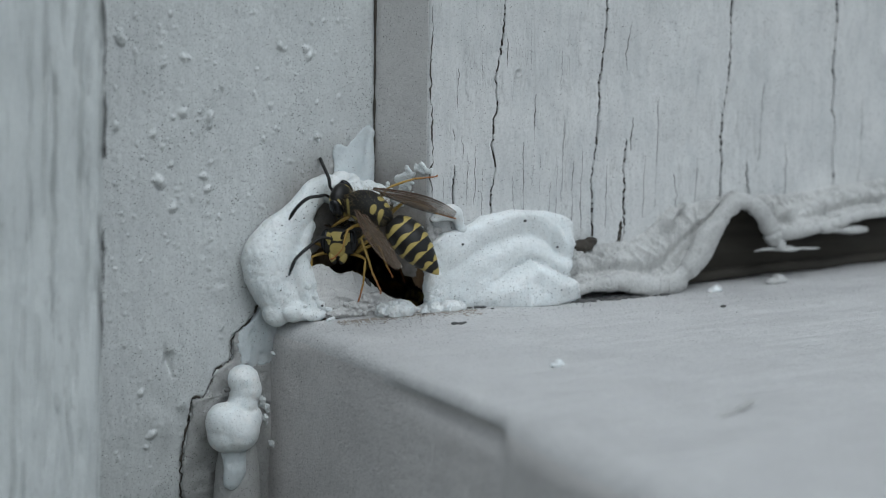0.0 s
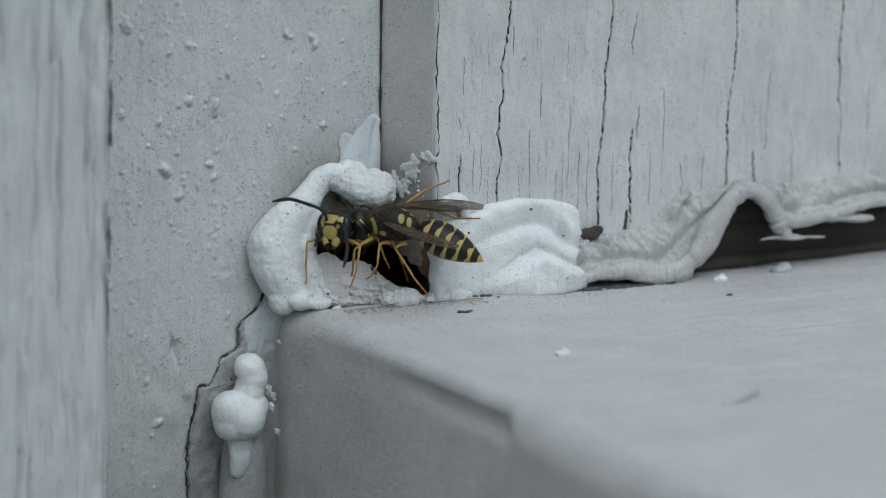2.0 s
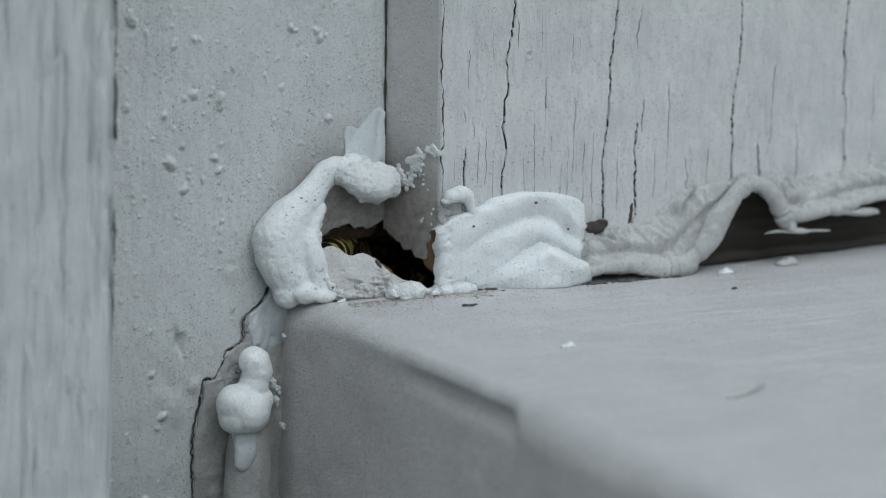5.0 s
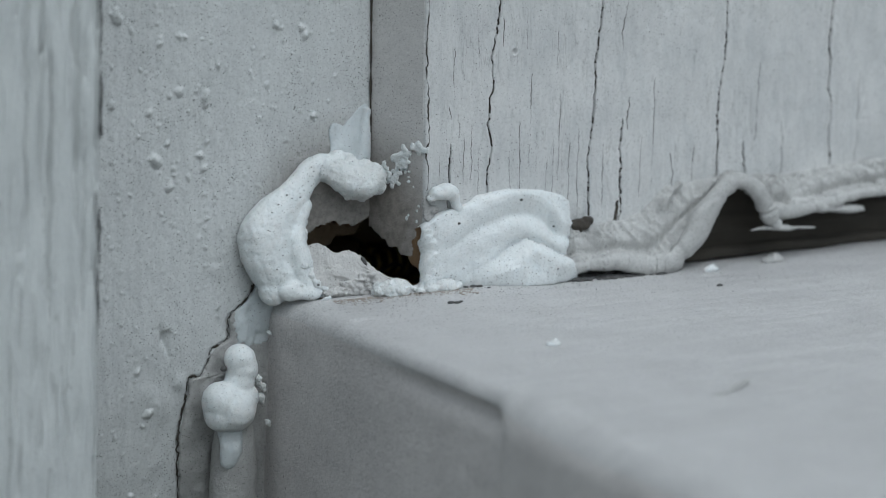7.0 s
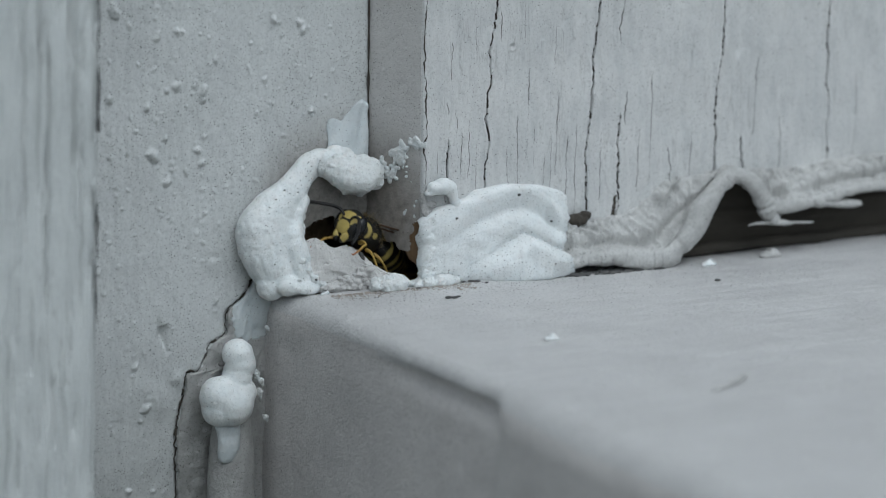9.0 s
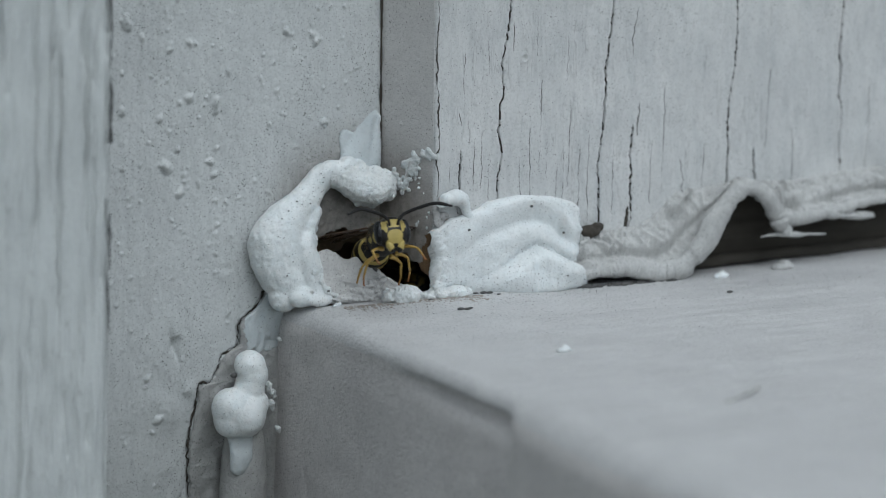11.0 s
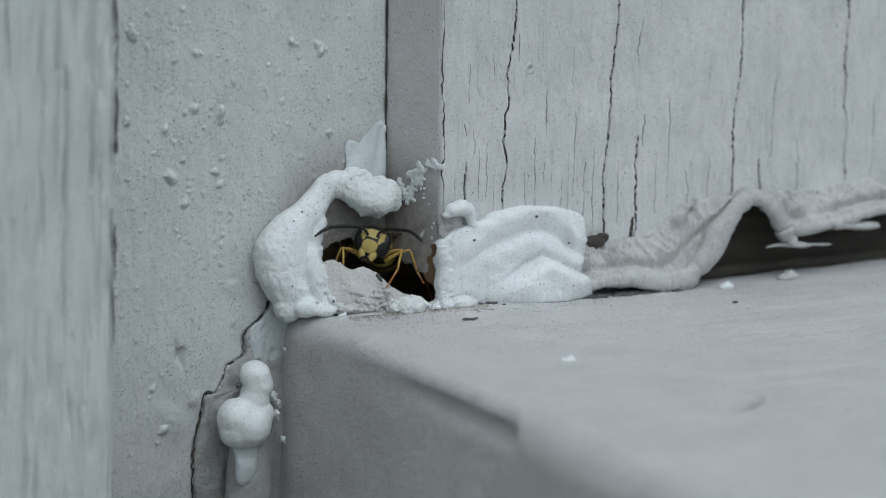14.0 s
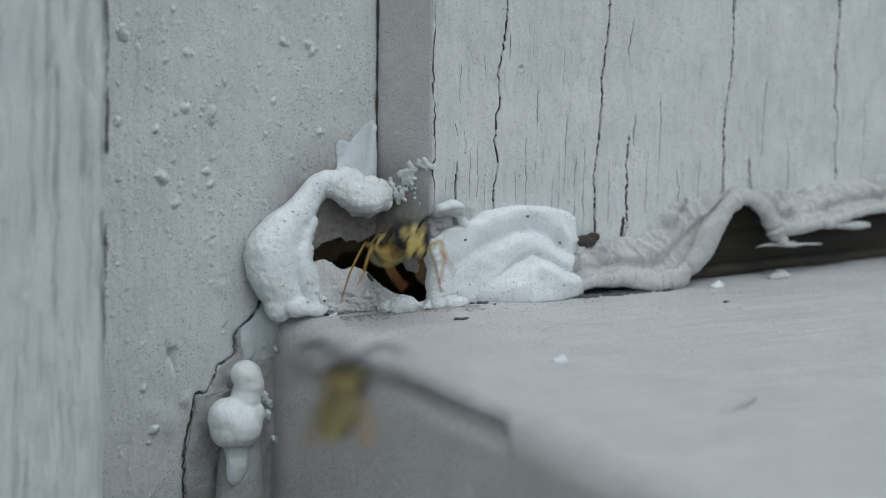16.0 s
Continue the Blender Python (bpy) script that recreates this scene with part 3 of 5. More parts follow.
def sill():
    """Thick painted sill: rounded end, a paint lip with a step in it, flat top."""
    ys = np.concatenate([np.linspace(9, -62, 300), np.linspace(-62, -95, 20)[1:]])
    n_top, n_arc, n_end = 260, 22, 60
    rows = []
    top = np.concatenate([np.linspace(900, 50, 16)[:-1], np.linspace(50, 0, n_top)])
    for y in ys:
        step = 1 / (1 + math.exp((y + 33.6) / 0.35))
        edge = -11.4 - 0.3 * min(max((y - 1) / 3, 0), 1) - 0.5 * min(max((4 - y) / 18, 0), 1) - 0.9 * step - 1.3 * min(max((-34 - y) / 14, 0), 1)
        r = 2.2 - 1.0 * min(max((2 - y) / 16, 0), 1) * (1 - step) + 0.9 * step
        a = np.linspace(0, np.pi / 2, n_arc)
        groove = 0.9 * min(max((-14 - y) / 9, 0), 1) * (1 - step)
        zz = np.linspace(-r, -34, n_end)
        xx = edge + 0 * zz + groove * np.exp(-((zz + r + 0.9) / 0.9) ** 2)
        tx = edge + r + (top - 0) / 50 * (50 - edge - r)
        rows.append(np.stack([np.concatenate([tx, edge + r - r * np.sin(a[1:]), xx[1:]]), np.full(len(top) + n_arc + n_end - 2, y),
                              np.concatenate([0 * tx, r * np.cos(a[1:]) - r, zz[1:]])], -1))
    g = np.array(rows)
    x, y, z = g[..., 0], g[..., 1], g[..., 2]
    h = 0.10 * cloud(x / 14, y / 4, 51) + 0.03 * cloud(x / 5, y / 0.7, 52) + 0.02 * cloud(x / 0.9, y / 0.3, 53, 2)
    up = np.clip(1 + z / 2, 0, 1)
    g[..., 2] += (h + 0.5 * np.exp(-((x - 3) / 10) ** 2) * np.clip((y + 14) / 12, 0, 1) * np.clip((x + 11) / 7, 0, 1)) * up
    g[..., 2] -= 5 * np.clip((y - 1.6) / 1.6, 0, 1) * np.clip((x + 9.6) / 1.5, 0, 1) * up
    g[..., 0] -= (0.1 * cloud(y / 7, z / 4, 54) + 0.03 * cloud(y / 0.8, z / 0.8, 55)) * (1 - up)
    front = g[-1:].copy()  # closes the sill's long front
    front[..., 2] = -34
    g = np.concatenate([g, front])
    nu = g.shape[1]
    f = lattice(nu, len(g))
    end = g.reshape(-1, 3)[f][..., 2].mean(1) < -1.5
    ob = part("window_sill", raw("window_sill", g.reshape(-1, 3), f, [PAINT_SILL, PAINT_SILL_END_LIT], end.astype(int)))
    tagged(ob, "thick light grey painted wooden window sill with rounded end", "window sill", kind="structure")


def cavity():
    """Bare timber round the hollow behind the boards."""
    x0, x1, y0, y1, z0, z1 = -13, 110, 2.5, 48, -9, 26
    v = [(x0, y0 + 5.5, z0), (x1, y0, z0), (x1, y1, z0), (x0, y1, z0), (x0, y0 + 5.5, z1), (x1, y0, z1), (x1, y1, z1), (x0, y1, z1)]
    f = [(0, 1, 2, 3), (7, 6, 5, 4), (1, 5, 6, 2), (2, 6, 7, 3), (3, 7, 4, 0)]
    ob = part("wall_cavity", raw("wall_cavity", v, f, WOOD_HOLLOW, smooth=False))
    tagged(ob, "dark hollow of bare timber inside the wall", "wall cavity", kind="structure")
    xs, ts = np.linspace(-12, -1, 60), np.linspace(0, 1, 24)
    x, t = np.meshgrid(xs, ts)
    low = np.interp(x, (-12, -8, -5, -3, -1), (2.4, 2.5, 2.8, 3.3, 4.2)) + 0.3 * cloud(x / 0.9, x * 0, 61)
    y = 9.2 + 0.25 * cloud(x / 1.2, t * 4, 62) + 0.08 * cloud(x / 0.2, t * 3, 63)
    lath = part("wood_lath", raw("wood_lath", np.stack([x, y, low + (9 - low) * t], -1).reshape(-1, 3), lattice(60, 24), WOOD_BARE))
    lath.modifiers.new("thickness", "SOLIDIFY").thickness = 1.5 * MM
    tagged(lath, "split bare brown wood behind the casing in the hole", "wood lath", kind="structure")


# ---- sealant, old and new ----
SPECKS = []


def lump(name, pieces, mat, parent, label="", **shape):
    """One fused lump as a part of a thing."""
    ob = blob(name, pieces, mat, **shape)
    ob.parent = parent
    return tagged(ob, label)


def sealant():
    rs = np.random.RandomState(21)
    ring = tagged(new("caulk_ring"), "thick bead of fresh white caulk round the hole", "caulk")
    bead = [(-11.3, 3.5, 1.2, 1.6), (-12.0, 4.0, 2.9, 2.35), (-12.3, 4.3, 4.8, 2.55), (-11.6, 4.5, 6.3, 2.1), (-10.3, 4.7, 7.8, 1.5), (-9.1, 4.9, 9.0, 1.3), (-8.1, 5.1, 10.0, 1.15), (-7.0, 5.1, 10.5, 1.05)]
    around = [(x, y + 0.25 * r, z, r, r * 0.8, r) for x, y, z, r in chain(bead, 44)]
    foot = [(-12.2, 3.9, 0.6, 1.3, 1.1, 1.2), (-10.8, 2.9, 0.7, 1.5, 1.1, 0.9), (-9.7, 2.3, 0.5, 1.3, 1.0, 0.6)]
    foot += [(-6.4, 5.1, 10.5, 1.05), (-5.5, 5.2, 10.9, 0.95), (-4.6, 5.2, 10.9, 0.75)]
    inner = [(x, y, z, r) for x, y, z, r in chain([(-9.6, 3.0, 1.3, 1.0), (-9.9, 3.4, 2.8, 1.1), (-10.3, 3.8, 4.2, 1.1), (-10.0, 4.5, 5.8, 0.95), (-9.0, 4.9, 7.4, 0.8)], 14)]
    lump("bead", around + foot + inner, CAULK_NEW, ring, voxel=0.1, smooth=10, rough=0.22, cell=2.0, fine=0.03, depth=3)
    crumbs = []
    for p in chain([(-7.8, 1.9, 0.5, 0.34), (-8.7, 2.3, 1.0, 0.42), (-9.3, 2.8, 2.2, 0.42), (-9.7, 3.4, 3.6, 0.42), (-9.5, 4.2, 5.2, 0.42), (-9.1, 4.8, 6.4, 0.4), (-8.6, 5.0, 7.2, 0.36)], 220):
        crumbs.append((p[0] + rs.normal() * 0.16 - 0.2, p[1] + rs.normal() * 0.18 + 0.1, p[2] + rs.normal() * 0.2, p[3] * rs.uniform(0.6, 1.15)))
    crumbs += [(-10.9, 2.15, 1.1, 0.22), (-10.7, 2.1, 0.9, 0.26), (-10.5, 2.1, 1.2, 0.2), (-10.7, 2.1, 0.6, 0.2)]
    lump("crumbly_edge", crumbs, CAULK_CRUMBLY, ring, "rough torn inner edge", voxel=0.08, smooth=5, rough=0.16, cell=0.7, fine=0.06, depth=3)
    for k in range(60):
        p = around[rs.randint(len(around))]
        d = np.array((rs.uniform(-0.9, 0.6), -1.0, rs.uniform(-0.5, 0.8)))
        d /= np.linalg.norm(d)
        SPECKS.append((*(np.array(p[:3]) + d * p[3] * np.array((1, 0.8, 1))), rs.choice((0.03, 0.045, 0.06, 0.09), p=(0.45, 0.35, 0.16, 0.04))))
    knob = [(-6.8, 4.9, 10.2, 0.9), (-5.8, 4.6, 9.9, 1.2), (-4.8, 4.3, 9.3, 1.4), (-3.8, 4.0, 9.05, 1.45), (-3.1, 3.9, 9.15, 1.25), (-2.7, 3.8, 9.3, 1.0)]
    lumps = [(p[0] + rs.normal() * 0.45, p[1] + rs.normal() * 0.3, p[2] + rs.normal() * 0.4, rs.uniform(0.3, 0.75)) for p in chain(knob, 60)]
    lumps += [(-5.8, 5.0, 10.6, 0.9), (-4.7, 4.7, 10.3, 1.1), (-3.5, 4.4, 10.0, 1.05), (-2.6, 4.1, 9.9, 0.8), (-3.6, 4.2, 7.9, 0.5), (-4.3, 4.3, 8.0, 0.45), (-2.0, 4.1, 9.6, 0.6)]
    ob = blob("caulk_lump", chain(knob, 14) + lumps, CAULK_CRUMBLY, 0.09, 5, 0.2, 1.1, 0.08, 3)
    tagged(ob, "crumbly off-white lump of caulk over the hole", "caulk")
    thin = lambda pts, k, y: [(p[0], p[1], p[2], p[3], y, p[3] * 1.1) for p in chain(pts, k)]
    film = thin([(-5.0, 5.6, 10.4, 1.5), (-4.4, 5.85, 11.4, 1.45), (-3.7, 6.0, 12.6, 1.35), (-3.15, 6.05, 13.8, 0.95), (-2.7, 6.1, 14.7, 0.55), (-2.45, 6.1, 15.1, 0.35)], 30, 0.17)
    film += thin([(-5.1, 5.9, 11.4, 0.8), (-5.35, 6.0, 12.5, 0.55), (-5.5, 6.05, 13.5, 0.42), (-5.1, 6.05, 13.6, 0.35), (-4.6, 6.05, 13.2, 0.5)], 20, 0.14)
    film += thin([(-2.9, 5.6, 10.5, 0.75), (-2.6, 5.7, 12.2, 0.55), (-2.5, 5.8, 14.0, 0.4), (-2.35, 5.8, 14.9, 0.25)], 18, 0.42)
    tagged(blob("caulk_smear", film, CAULK_THIN, 0.1, 6, 0.1, 1.8, 0.03, 2), "thin pale caulk smeared up the inner corner", "caulk")
    crumb = []
    for path, k, wide in (([(3.7, 11.0), (2.8, 11.2), (2.1, 11.7), (1.1, 12.4), (0.5, 12.1)], 46, 0.3), ([(2.2, 11.2), (2.5, 10.6), (3.3, 9.7), (3.9, 9.1)], 34, 0.26), ([(4.6, 10.3), (4.2, 9.6), (3.4, 9.0)], 18, 0.24), ([(2.2, 10.2), (1.9, 9.6)], 5, 0.14)):
        for y, z in spline(path, k):
            y, z = y + rs.normal() * 0.22, z + rs.normal() * 0.2
            crumb.append((-1.9 * (y - 0.3) / 5.8 - 0.02, y, z, rs.uniform(0.12, 0.24), wide * rs.uniform(0.6, 1.5), wide * rs.uniform(0.5, 1.2)))
    for y, z, r in ((0.7, 7.3, 0.15), (0.9, 6.9, 0.12), (2.0, 6.1, 0.2), (1.8, 6.4, 0.12), (0.9, 6.0, 0.16), (1.3, 8.9, 0.1)):
        crumb.append((-1.9 * (y - 0.3) / 5.8, y, z, 0.12, r, r * 1.2))
    tagged(blob("caulk_crumb", crumb, CAULK_CRUMBLY, 0.07, 4, 0.03, 0.6, 0.02, 2), "crumbly white caulk stuck to the frame's side", "caulk")
    curl = [(0.4, -0.55, 8.2, 0.5, 0.5, 0.3), (1.0, -0.65, 8.6, 0.85, 0.7, 0.6), (1.6, -0.7, 8.7, 0.95, 0.75, 0.75), (2.2, -0.6, 8.5, 0.75, 0.65, 0.7)] + chain([(2.6, -0.5, 8.0, 0.5), (2.85, -0.4, 7.4, 0.42), (3.1, -0.35, 6.9, 0.5)], 7)
    film = [(0.05, 0.0, 7.6, 0.3, 0.35, 0.6), (0.2, -0.15, 6.9, 0.45, 0.3, 0.7), (0.5, -0.3, 6.2, 0.5, 0.25, 0.6), (0.7, -0.3, 7.1, 0.5, 0.2, 0.4)]
    tagged(blob("caulk_film", film, CAULK_GREY, 0.08, 4, 0.12, 0.8, 0.04, 2), "grey film of old caulk on the frame's edge", "caulk")
    tagged(blob("caulk_curl", curl, CAULK_NEW, 0.1, 6, 0.06, 1.4, 0.015), "small curled blob of fresh white caulk", "caulk")
    toe = [(1.5, -1.1, 0.6, 1.3, 1.0, 0.8), (0.4, -0.9, 0.6, 1.0, 0.9, 0.6), (-2.8, -0.6, 0.7, 1.0, 1.1, 1.0), (-3.5, -0.5, 0.7, 0.8, 1.0, 0.85), (-2.2, -0.3, 0.9, 0.7, 0.6, 0.5)]
    for k in range(230):
        x = rs.uniform(-4.6, 2.6)
        clump = 0.55 + 0.45 * math.sin(2.1 * x + 0.7) * math.cos(0.9 * x)
        toe.append((x, -0.45 - 0.13 * x - abs(rs.normal()) * 0.5 + 0.3, 0.35 + clump * rs.uniform(0.1, 0.75), rs.uniform(0.12, 0.42) * (0.6 + 0.6 * clump)))
    tagged(blob("caulk_bead", toe, CAULK_CRUMBLY, 0.08, 3, 0.16, 0.9, 0.08, 3), "rough white caulk along the front of the hole", "caulk")
    ridge = []
    for k in range(70):
        u = rs.uniform() ** 0.8
        ridge.append((-8.5 + 4.0 * u + rs.normal() * 0.2, 1.75 - 1.2 * u - rs.uniform(0, 0.3), 0.35 + 1.9 * u ** 0.6 * rs.uniform(0.05, 1) ** 1.2, rs.uniform(0.15, 0.42), rs.uniform(0.16, 0.3), rs.uniform(0.12, 0.28)))
    tagged(blob("caulk_ridge", ridge, CAULK_BROKEN, 0.07, 2, 0.1, 0.7, 0.05, 3), "layered grey-white caulk ridge before the hole", "caulk")
    drop = tagged(new("caulk_drop"), "two-lobed drop of fresh white caulk with a run", "caulk")
    lobes = [(-15.2, 4.1, -5.0, 1.35), (-15.0, 4.1, -5.8, 1.4), (-15.3, 4.0, -6.9, 1.3), (-17.0, 3.7, -8.3, 1.75), (-16.1, 3.5, -9.0, 1.95), (-17.0, 3.7, -9.3, 1.6), (-14.9, 3.7, -8.2, 1.2), (-15.0, 3.7, -9.2, 1.1)]
    lump("lobe", lobes, CAULK_NEW, drop, voxel=0.12, smooth=12, rough=0.12, cell=2.4, fine=0.02, depth=2)
    run = [(p[0], p[1], p[2], p[3], p[3] * 0.6, p[3]) for p in chain([(-16.4, 3.7, -10.4, 1.2), (-16.3, 3.55, -11.6, 1.05), (-16.3, 3.5, -12.6, 1.0), (-16.5, 3.6, -13.4, 0.8)], 14)]
    lump("run", run, CAULK_THIN, drop, "thin pale run of caulk", voxel=0.1, smooth=5, rough=0.1, cell=1.0, fine=0.03)
    rib = [(x, y, z, r * 1.18, r, r) for x, y, z, r in chain([(-15.5, 4.7, -9.5, 1.2), (-15.4, 4.8, -12.5, 1.6), (-15.4, 4.9, -16, 1.75), (-15.4, 4.9, -24, 1.8)], 30)]
    tagged(blob("caulk_rib", rib, CAULK_GREY, 0.16, 8, 0.12, 2.0, 0.03, 2), "old grey run of caulk below the white drop", "caulk")


def patch():
    """Fresh caulk pressed into the corner of frame and sill, folded by the nozzle."""
    xs, ss = np.linspace(-0.4, 14.5, 190), np.linspace(0, 1, 120)
    x, s = np.meshgrid(xs, ss)
    top = np.interp(x, (-0.4, 0, 1.2, 3.1, 4.2, 5, 8, 11.4, 13.4, 14.5), (5.6, 5.9, 6.6, 6.9, 7.3, 7.8, 8.1, 7.7, 7.1, 6.2))
    toe = np.interp(x, (-0.4, 2, 4, 6, 8.5, 11, 13, 14.5), (0.7, 1.0, 0.9, 1.9, 2.7, 2.9, 2.2, 1.6)) + 0.12 * cloud(x / 1.3, x * 0, 90)
    y, z = 0.15 - toe * s ** 1.6, top * (1 - s) + 0.15
    fold = np.interp(x, (0, 2.4, 5.2, 8, 9.6, 10.9, 12.1, 13, 14), (2.6, 3.6, 5.0, 5.8, 5.85, 5.4, 4.3, 3.7, 3.4)) + 0.06 * cloud(x / 1.5, x * 0, 89)
    crease = np.interp(x, (0, 4, 6.5, 7.6, 9.4, 11, 12.6, 14.5), (0.6, 1.5, 2.7, 3.4, 4.0, 3.4, 2.5, 1.7))
    away, right = np.clip((x - 0.8) / 3.5, 0, 1), np.clip((x - 5.5) / 3.5, 0, 1)
    bump = lambda u, w: np.exp(-(u / w) ** 2)
    h = 0.8 + 0.20 * np.tanh((z - fold - 0.9) / 0.9) * away + 0.22 * bump(z - fold - 1.5, 0.9) * away - 0.22 * bump(z - fold - 0.1, 0.42) * away * (0.5 + 0.5 * right)
    h += 0.2 * bump(z - fold + 1.0, 0.8) * away - (0.7 * bump(z - crease, 0.36) + 0.25 * bump(z - crease - 0.7, 0.7)) * right
    h += 0.95 * bump(x - 10.2, 3.4) * bump(z - crease + 1.35, 1.0) + 0.35 * bump(x - 12.9, 1.2) * bump(z - 1.4, 0.7) + 0.35 * bump(x - 6.6, 2.2) * bump(z - 1.0, 1.2)
    h += 0.35 * bump(x - 12.75 + 0.25 * (z - 5), 0.42) * bump(z - 5.0, 1.5) - 0.32 * bump(x - 11.9 + 0.25 * (z - 5), 0.35) * bump(z - 4.7, 1.0)
    h += 0.35 * bump(x - 2.2, 2.0) * bump(z - 4.6, 1.8) + 0.16 * cloud(x / 3.4 + z / 2.6, z / 2.6 - x / 9, 91, 2)
    h += 0.018 * cloud(x / 4.5, (z - fold) / 0.22, 96, 2) * away + 0.01 * cloud(x / 0.7, z / 0.7, 92)
    h += 0.13 * cloud(x / 0.45, z / 0.45, 95, 3) * (np.clip(1.3 - x, 0, 1) + np.clip(1.1 - z, 0, 1) * 0.6 * np.clip((7 - x) / 3, 0, 1)) + 0.07 * cloud(x / 0.3, z / 0.25, 97, 2) * bump(z - crease, 0.5) * right
    end = 14.3 - 0.7 * np.exp(-((z - 2.4) / 0.6) ** 2) + 0.15 * cloud(z / 0.5, z * 0, 93)
    begin = -0.35 + 0.2 * cloud(z / 1.6, z * 0, 94)
    d = np.minimum.reduce([np.clip(end - x, 0, 9), np.clip(x - begin, 0, 9), s * 7, (1 - s) * 5])
    h = h * np.sqrt(1 - (1 - np.clip(d / 0.8, 0, 1)) ** 2) - 0.35 * (d <= 0)
    v = np.stack([x, y - 0.86 * h, z + 0.42 * h], -1).reshape(-1, 3)
    rs = np.random.RandomState(41)
    chance = (0.25 + 1.6 * np.exp(-((z - crease) / 0.5) ** 2) * np.clip((x - 6.5) / 3, 0, 1) + 0.9 * np.exp(-((z - 0.8) / 0.8) ** 2)).reshape(-1) * (d.reshape(-1) > 0.3)
    for k in rs.choice(len(v), 190, p=chance / chance.sum()):
        SPECKS.append((*v[k], rs.choice((0.022, 0.034, 0.05, 0.085), p=(0.55, 0.32, 0.11, 0.02))))
    f = lattice(len(xs), len(ss))
    keep = (d.reshape(-1)[f].max(1) > 0)
    ob = tagged(new("caulk_patch"), "broad folded patch of fresh white caulk on the sill", "caulk")
    upper = (z - crease).reshape(-1)[f].mean(1) > 0
    part("upper_fold", raw("upper_fold", v, f[keep & upper][:, ::-1], CAULK_NEW), ob)
    part("lower_lobe", raw("lower_lobe", v, f[keep & ~upper][:, ::-1], CAULK_NEW), ob)


def lip():
    """Thin broken plate of old paint and caulk that leans up before the hole."""
    ts, ss = np.linspace(0, 1, 150), np.linspace(0, 1, 60)
    t, s = np.meshgrid(ts, ss)
    crest = spline([(-10.4, 3.6, 3.6), (-9.8, 3.4, 4.1), (-8.7, 2.9, 4.55), (-8.0, 2.6, 4.3), (-7.3, 2.4, 3.75), (-6.3, 2.3, 3.85), (-5.5, 2.2, 3.75), (-4.7, 2.0, 3.2), (-4.1, 1.8, 2.6), (-3.3, 1.5, 1.8), (-2.2, 1.0, 1.3)], 150)
    crest[:, 2] += 0.09 * cloud(ts * 30, ts * 0, 96) + 0.05 * cloud(ts * 70, ts * 0, 95)
    foot = np.stack([np.linspace(-10.6, -2.0, 150), np.linspace(2.4, -0.6, 150), np.full(150, 0.1)], -1)
    p = crest[None] * (1 - s[..., None]) + foot[None] * s[..., None]
    bulge = 0.2 * np.sin(np.pi * s) + 0.16 * cloud(t * 5, s * 2.0, 97, 2) * np.sin(np.pi * np.clip(s * 1.1, 0, 1)) + 0.022 * cloud(t * 22, s * 9, 98)
    # flakes: thin paint layers broken off in steps
    flake = cloud(t * 7 + s * 2, s * 4 - t * 3, 99, 3)
    bulge += 0.16 * np.tanh((flake - 0.15) / 0.05) * np.clip((s - 0.2) / 0.3, 0, 1) * np.clip((t - 0.25) / 0.2, 0, 1) + 0.07 * np.tanh((s - 0.62 + 0.35 * t + 0.16 * flake) / 0.03)
    p += bulge[..., None] * np.array((-0.1, -0.8, 0.55))
    ob = part("caulk_lip", raw("caulk_lip", p.reshape(-1, 3), lattice(150, 60)[:, ::-1], CAULK_BROKEN))
    so = ob.modifiers.new("thickness", "SOLIDIFY")
    so.thickness, so.offset = 0.4 * MM, -1
    tagged(ob, "broken grey shell of old caulk before the hole", "caulk")
    nick = blob("paint_nick", [(-4.75, 1.75, 2.9, 0.16, 0.1, 0.35), (-4.6, 1.7, 2.6, 0.14, 0.1, 0.3), (-4.9, 1.8, 3.1, 0.14, 0.1, 0.2)], GRIT, 0.06, 2, 0.1, 0.3)
    tagged(nick, "dark chipped spot on the broken shell", "paint chip")


def fillet():
    """Old painted caulk in the corner of casing and sill end, torn loose along its left side."""
    zs, ts = np.linspace(1.6, -26, 230), np.linspace(0, 1, 46)
    z, t = np.meshgrid(zs, ts)
    p = spline(SPLIT, 300)[::-1]
    left = np.interp(z, p[:, 1], p[:, 0]) + 0.1 + 0.12 * cloud(z * 2.2, z * 0, 7)
    x = left + (-11.5 - left) * t
    y = 5.9 - 0.25 * np.sqrt(np.clip(t / 0.08, 0, 1)) - 0.15 * t + 0.35 * t ** 3 - 0.15 * cloud(x / 2.4, z / 3.5, 101) - 0.2 * cloud(x / 0.8, z / 1.1, 102) * np.sin(np.pi * t)
    y -= 0.5 * np.exp(-((z + 0.8) / 1.8) ** 2) * t
    y += shade_bend(z) * (1 - 0.6 * t)
    q = np.stack([x, z], -1).reshape(-1, 2)[lattice(230, 46)].mean(1)
    pale = (q[:, 1] > -4.4 + 0.7 * cloud(q[:, 0] / 0.8, q[:, 1] / 0.8, 103)) & (q[:, 0] > -15.0 + 0.4 * cloud(q[:, 1] / 0.7, q[:, 1] * 0, 104) - 0.35 * q[:, 1] * 0)
    ob = new("caulk_fillet")
    v, f = np.stack([x, y, z], -1).reshape(-1, 3), lattice(230, 46)
    for name, mat, those, lab in (("skin", CAULK_GREY, ~pale, ""), ("pale_skin", CAULK_THIN, pale, "pale smear of newer caulk")):
        skin = part(name, raw(name, v, f[those], mat), ob, lab)
        skin.modifiers.new("thickness", "SOLIDIFY").thickness = 0.3 * MM
    tagged(ob, "old grey painted caulk torn loose from the casing", "caulk")


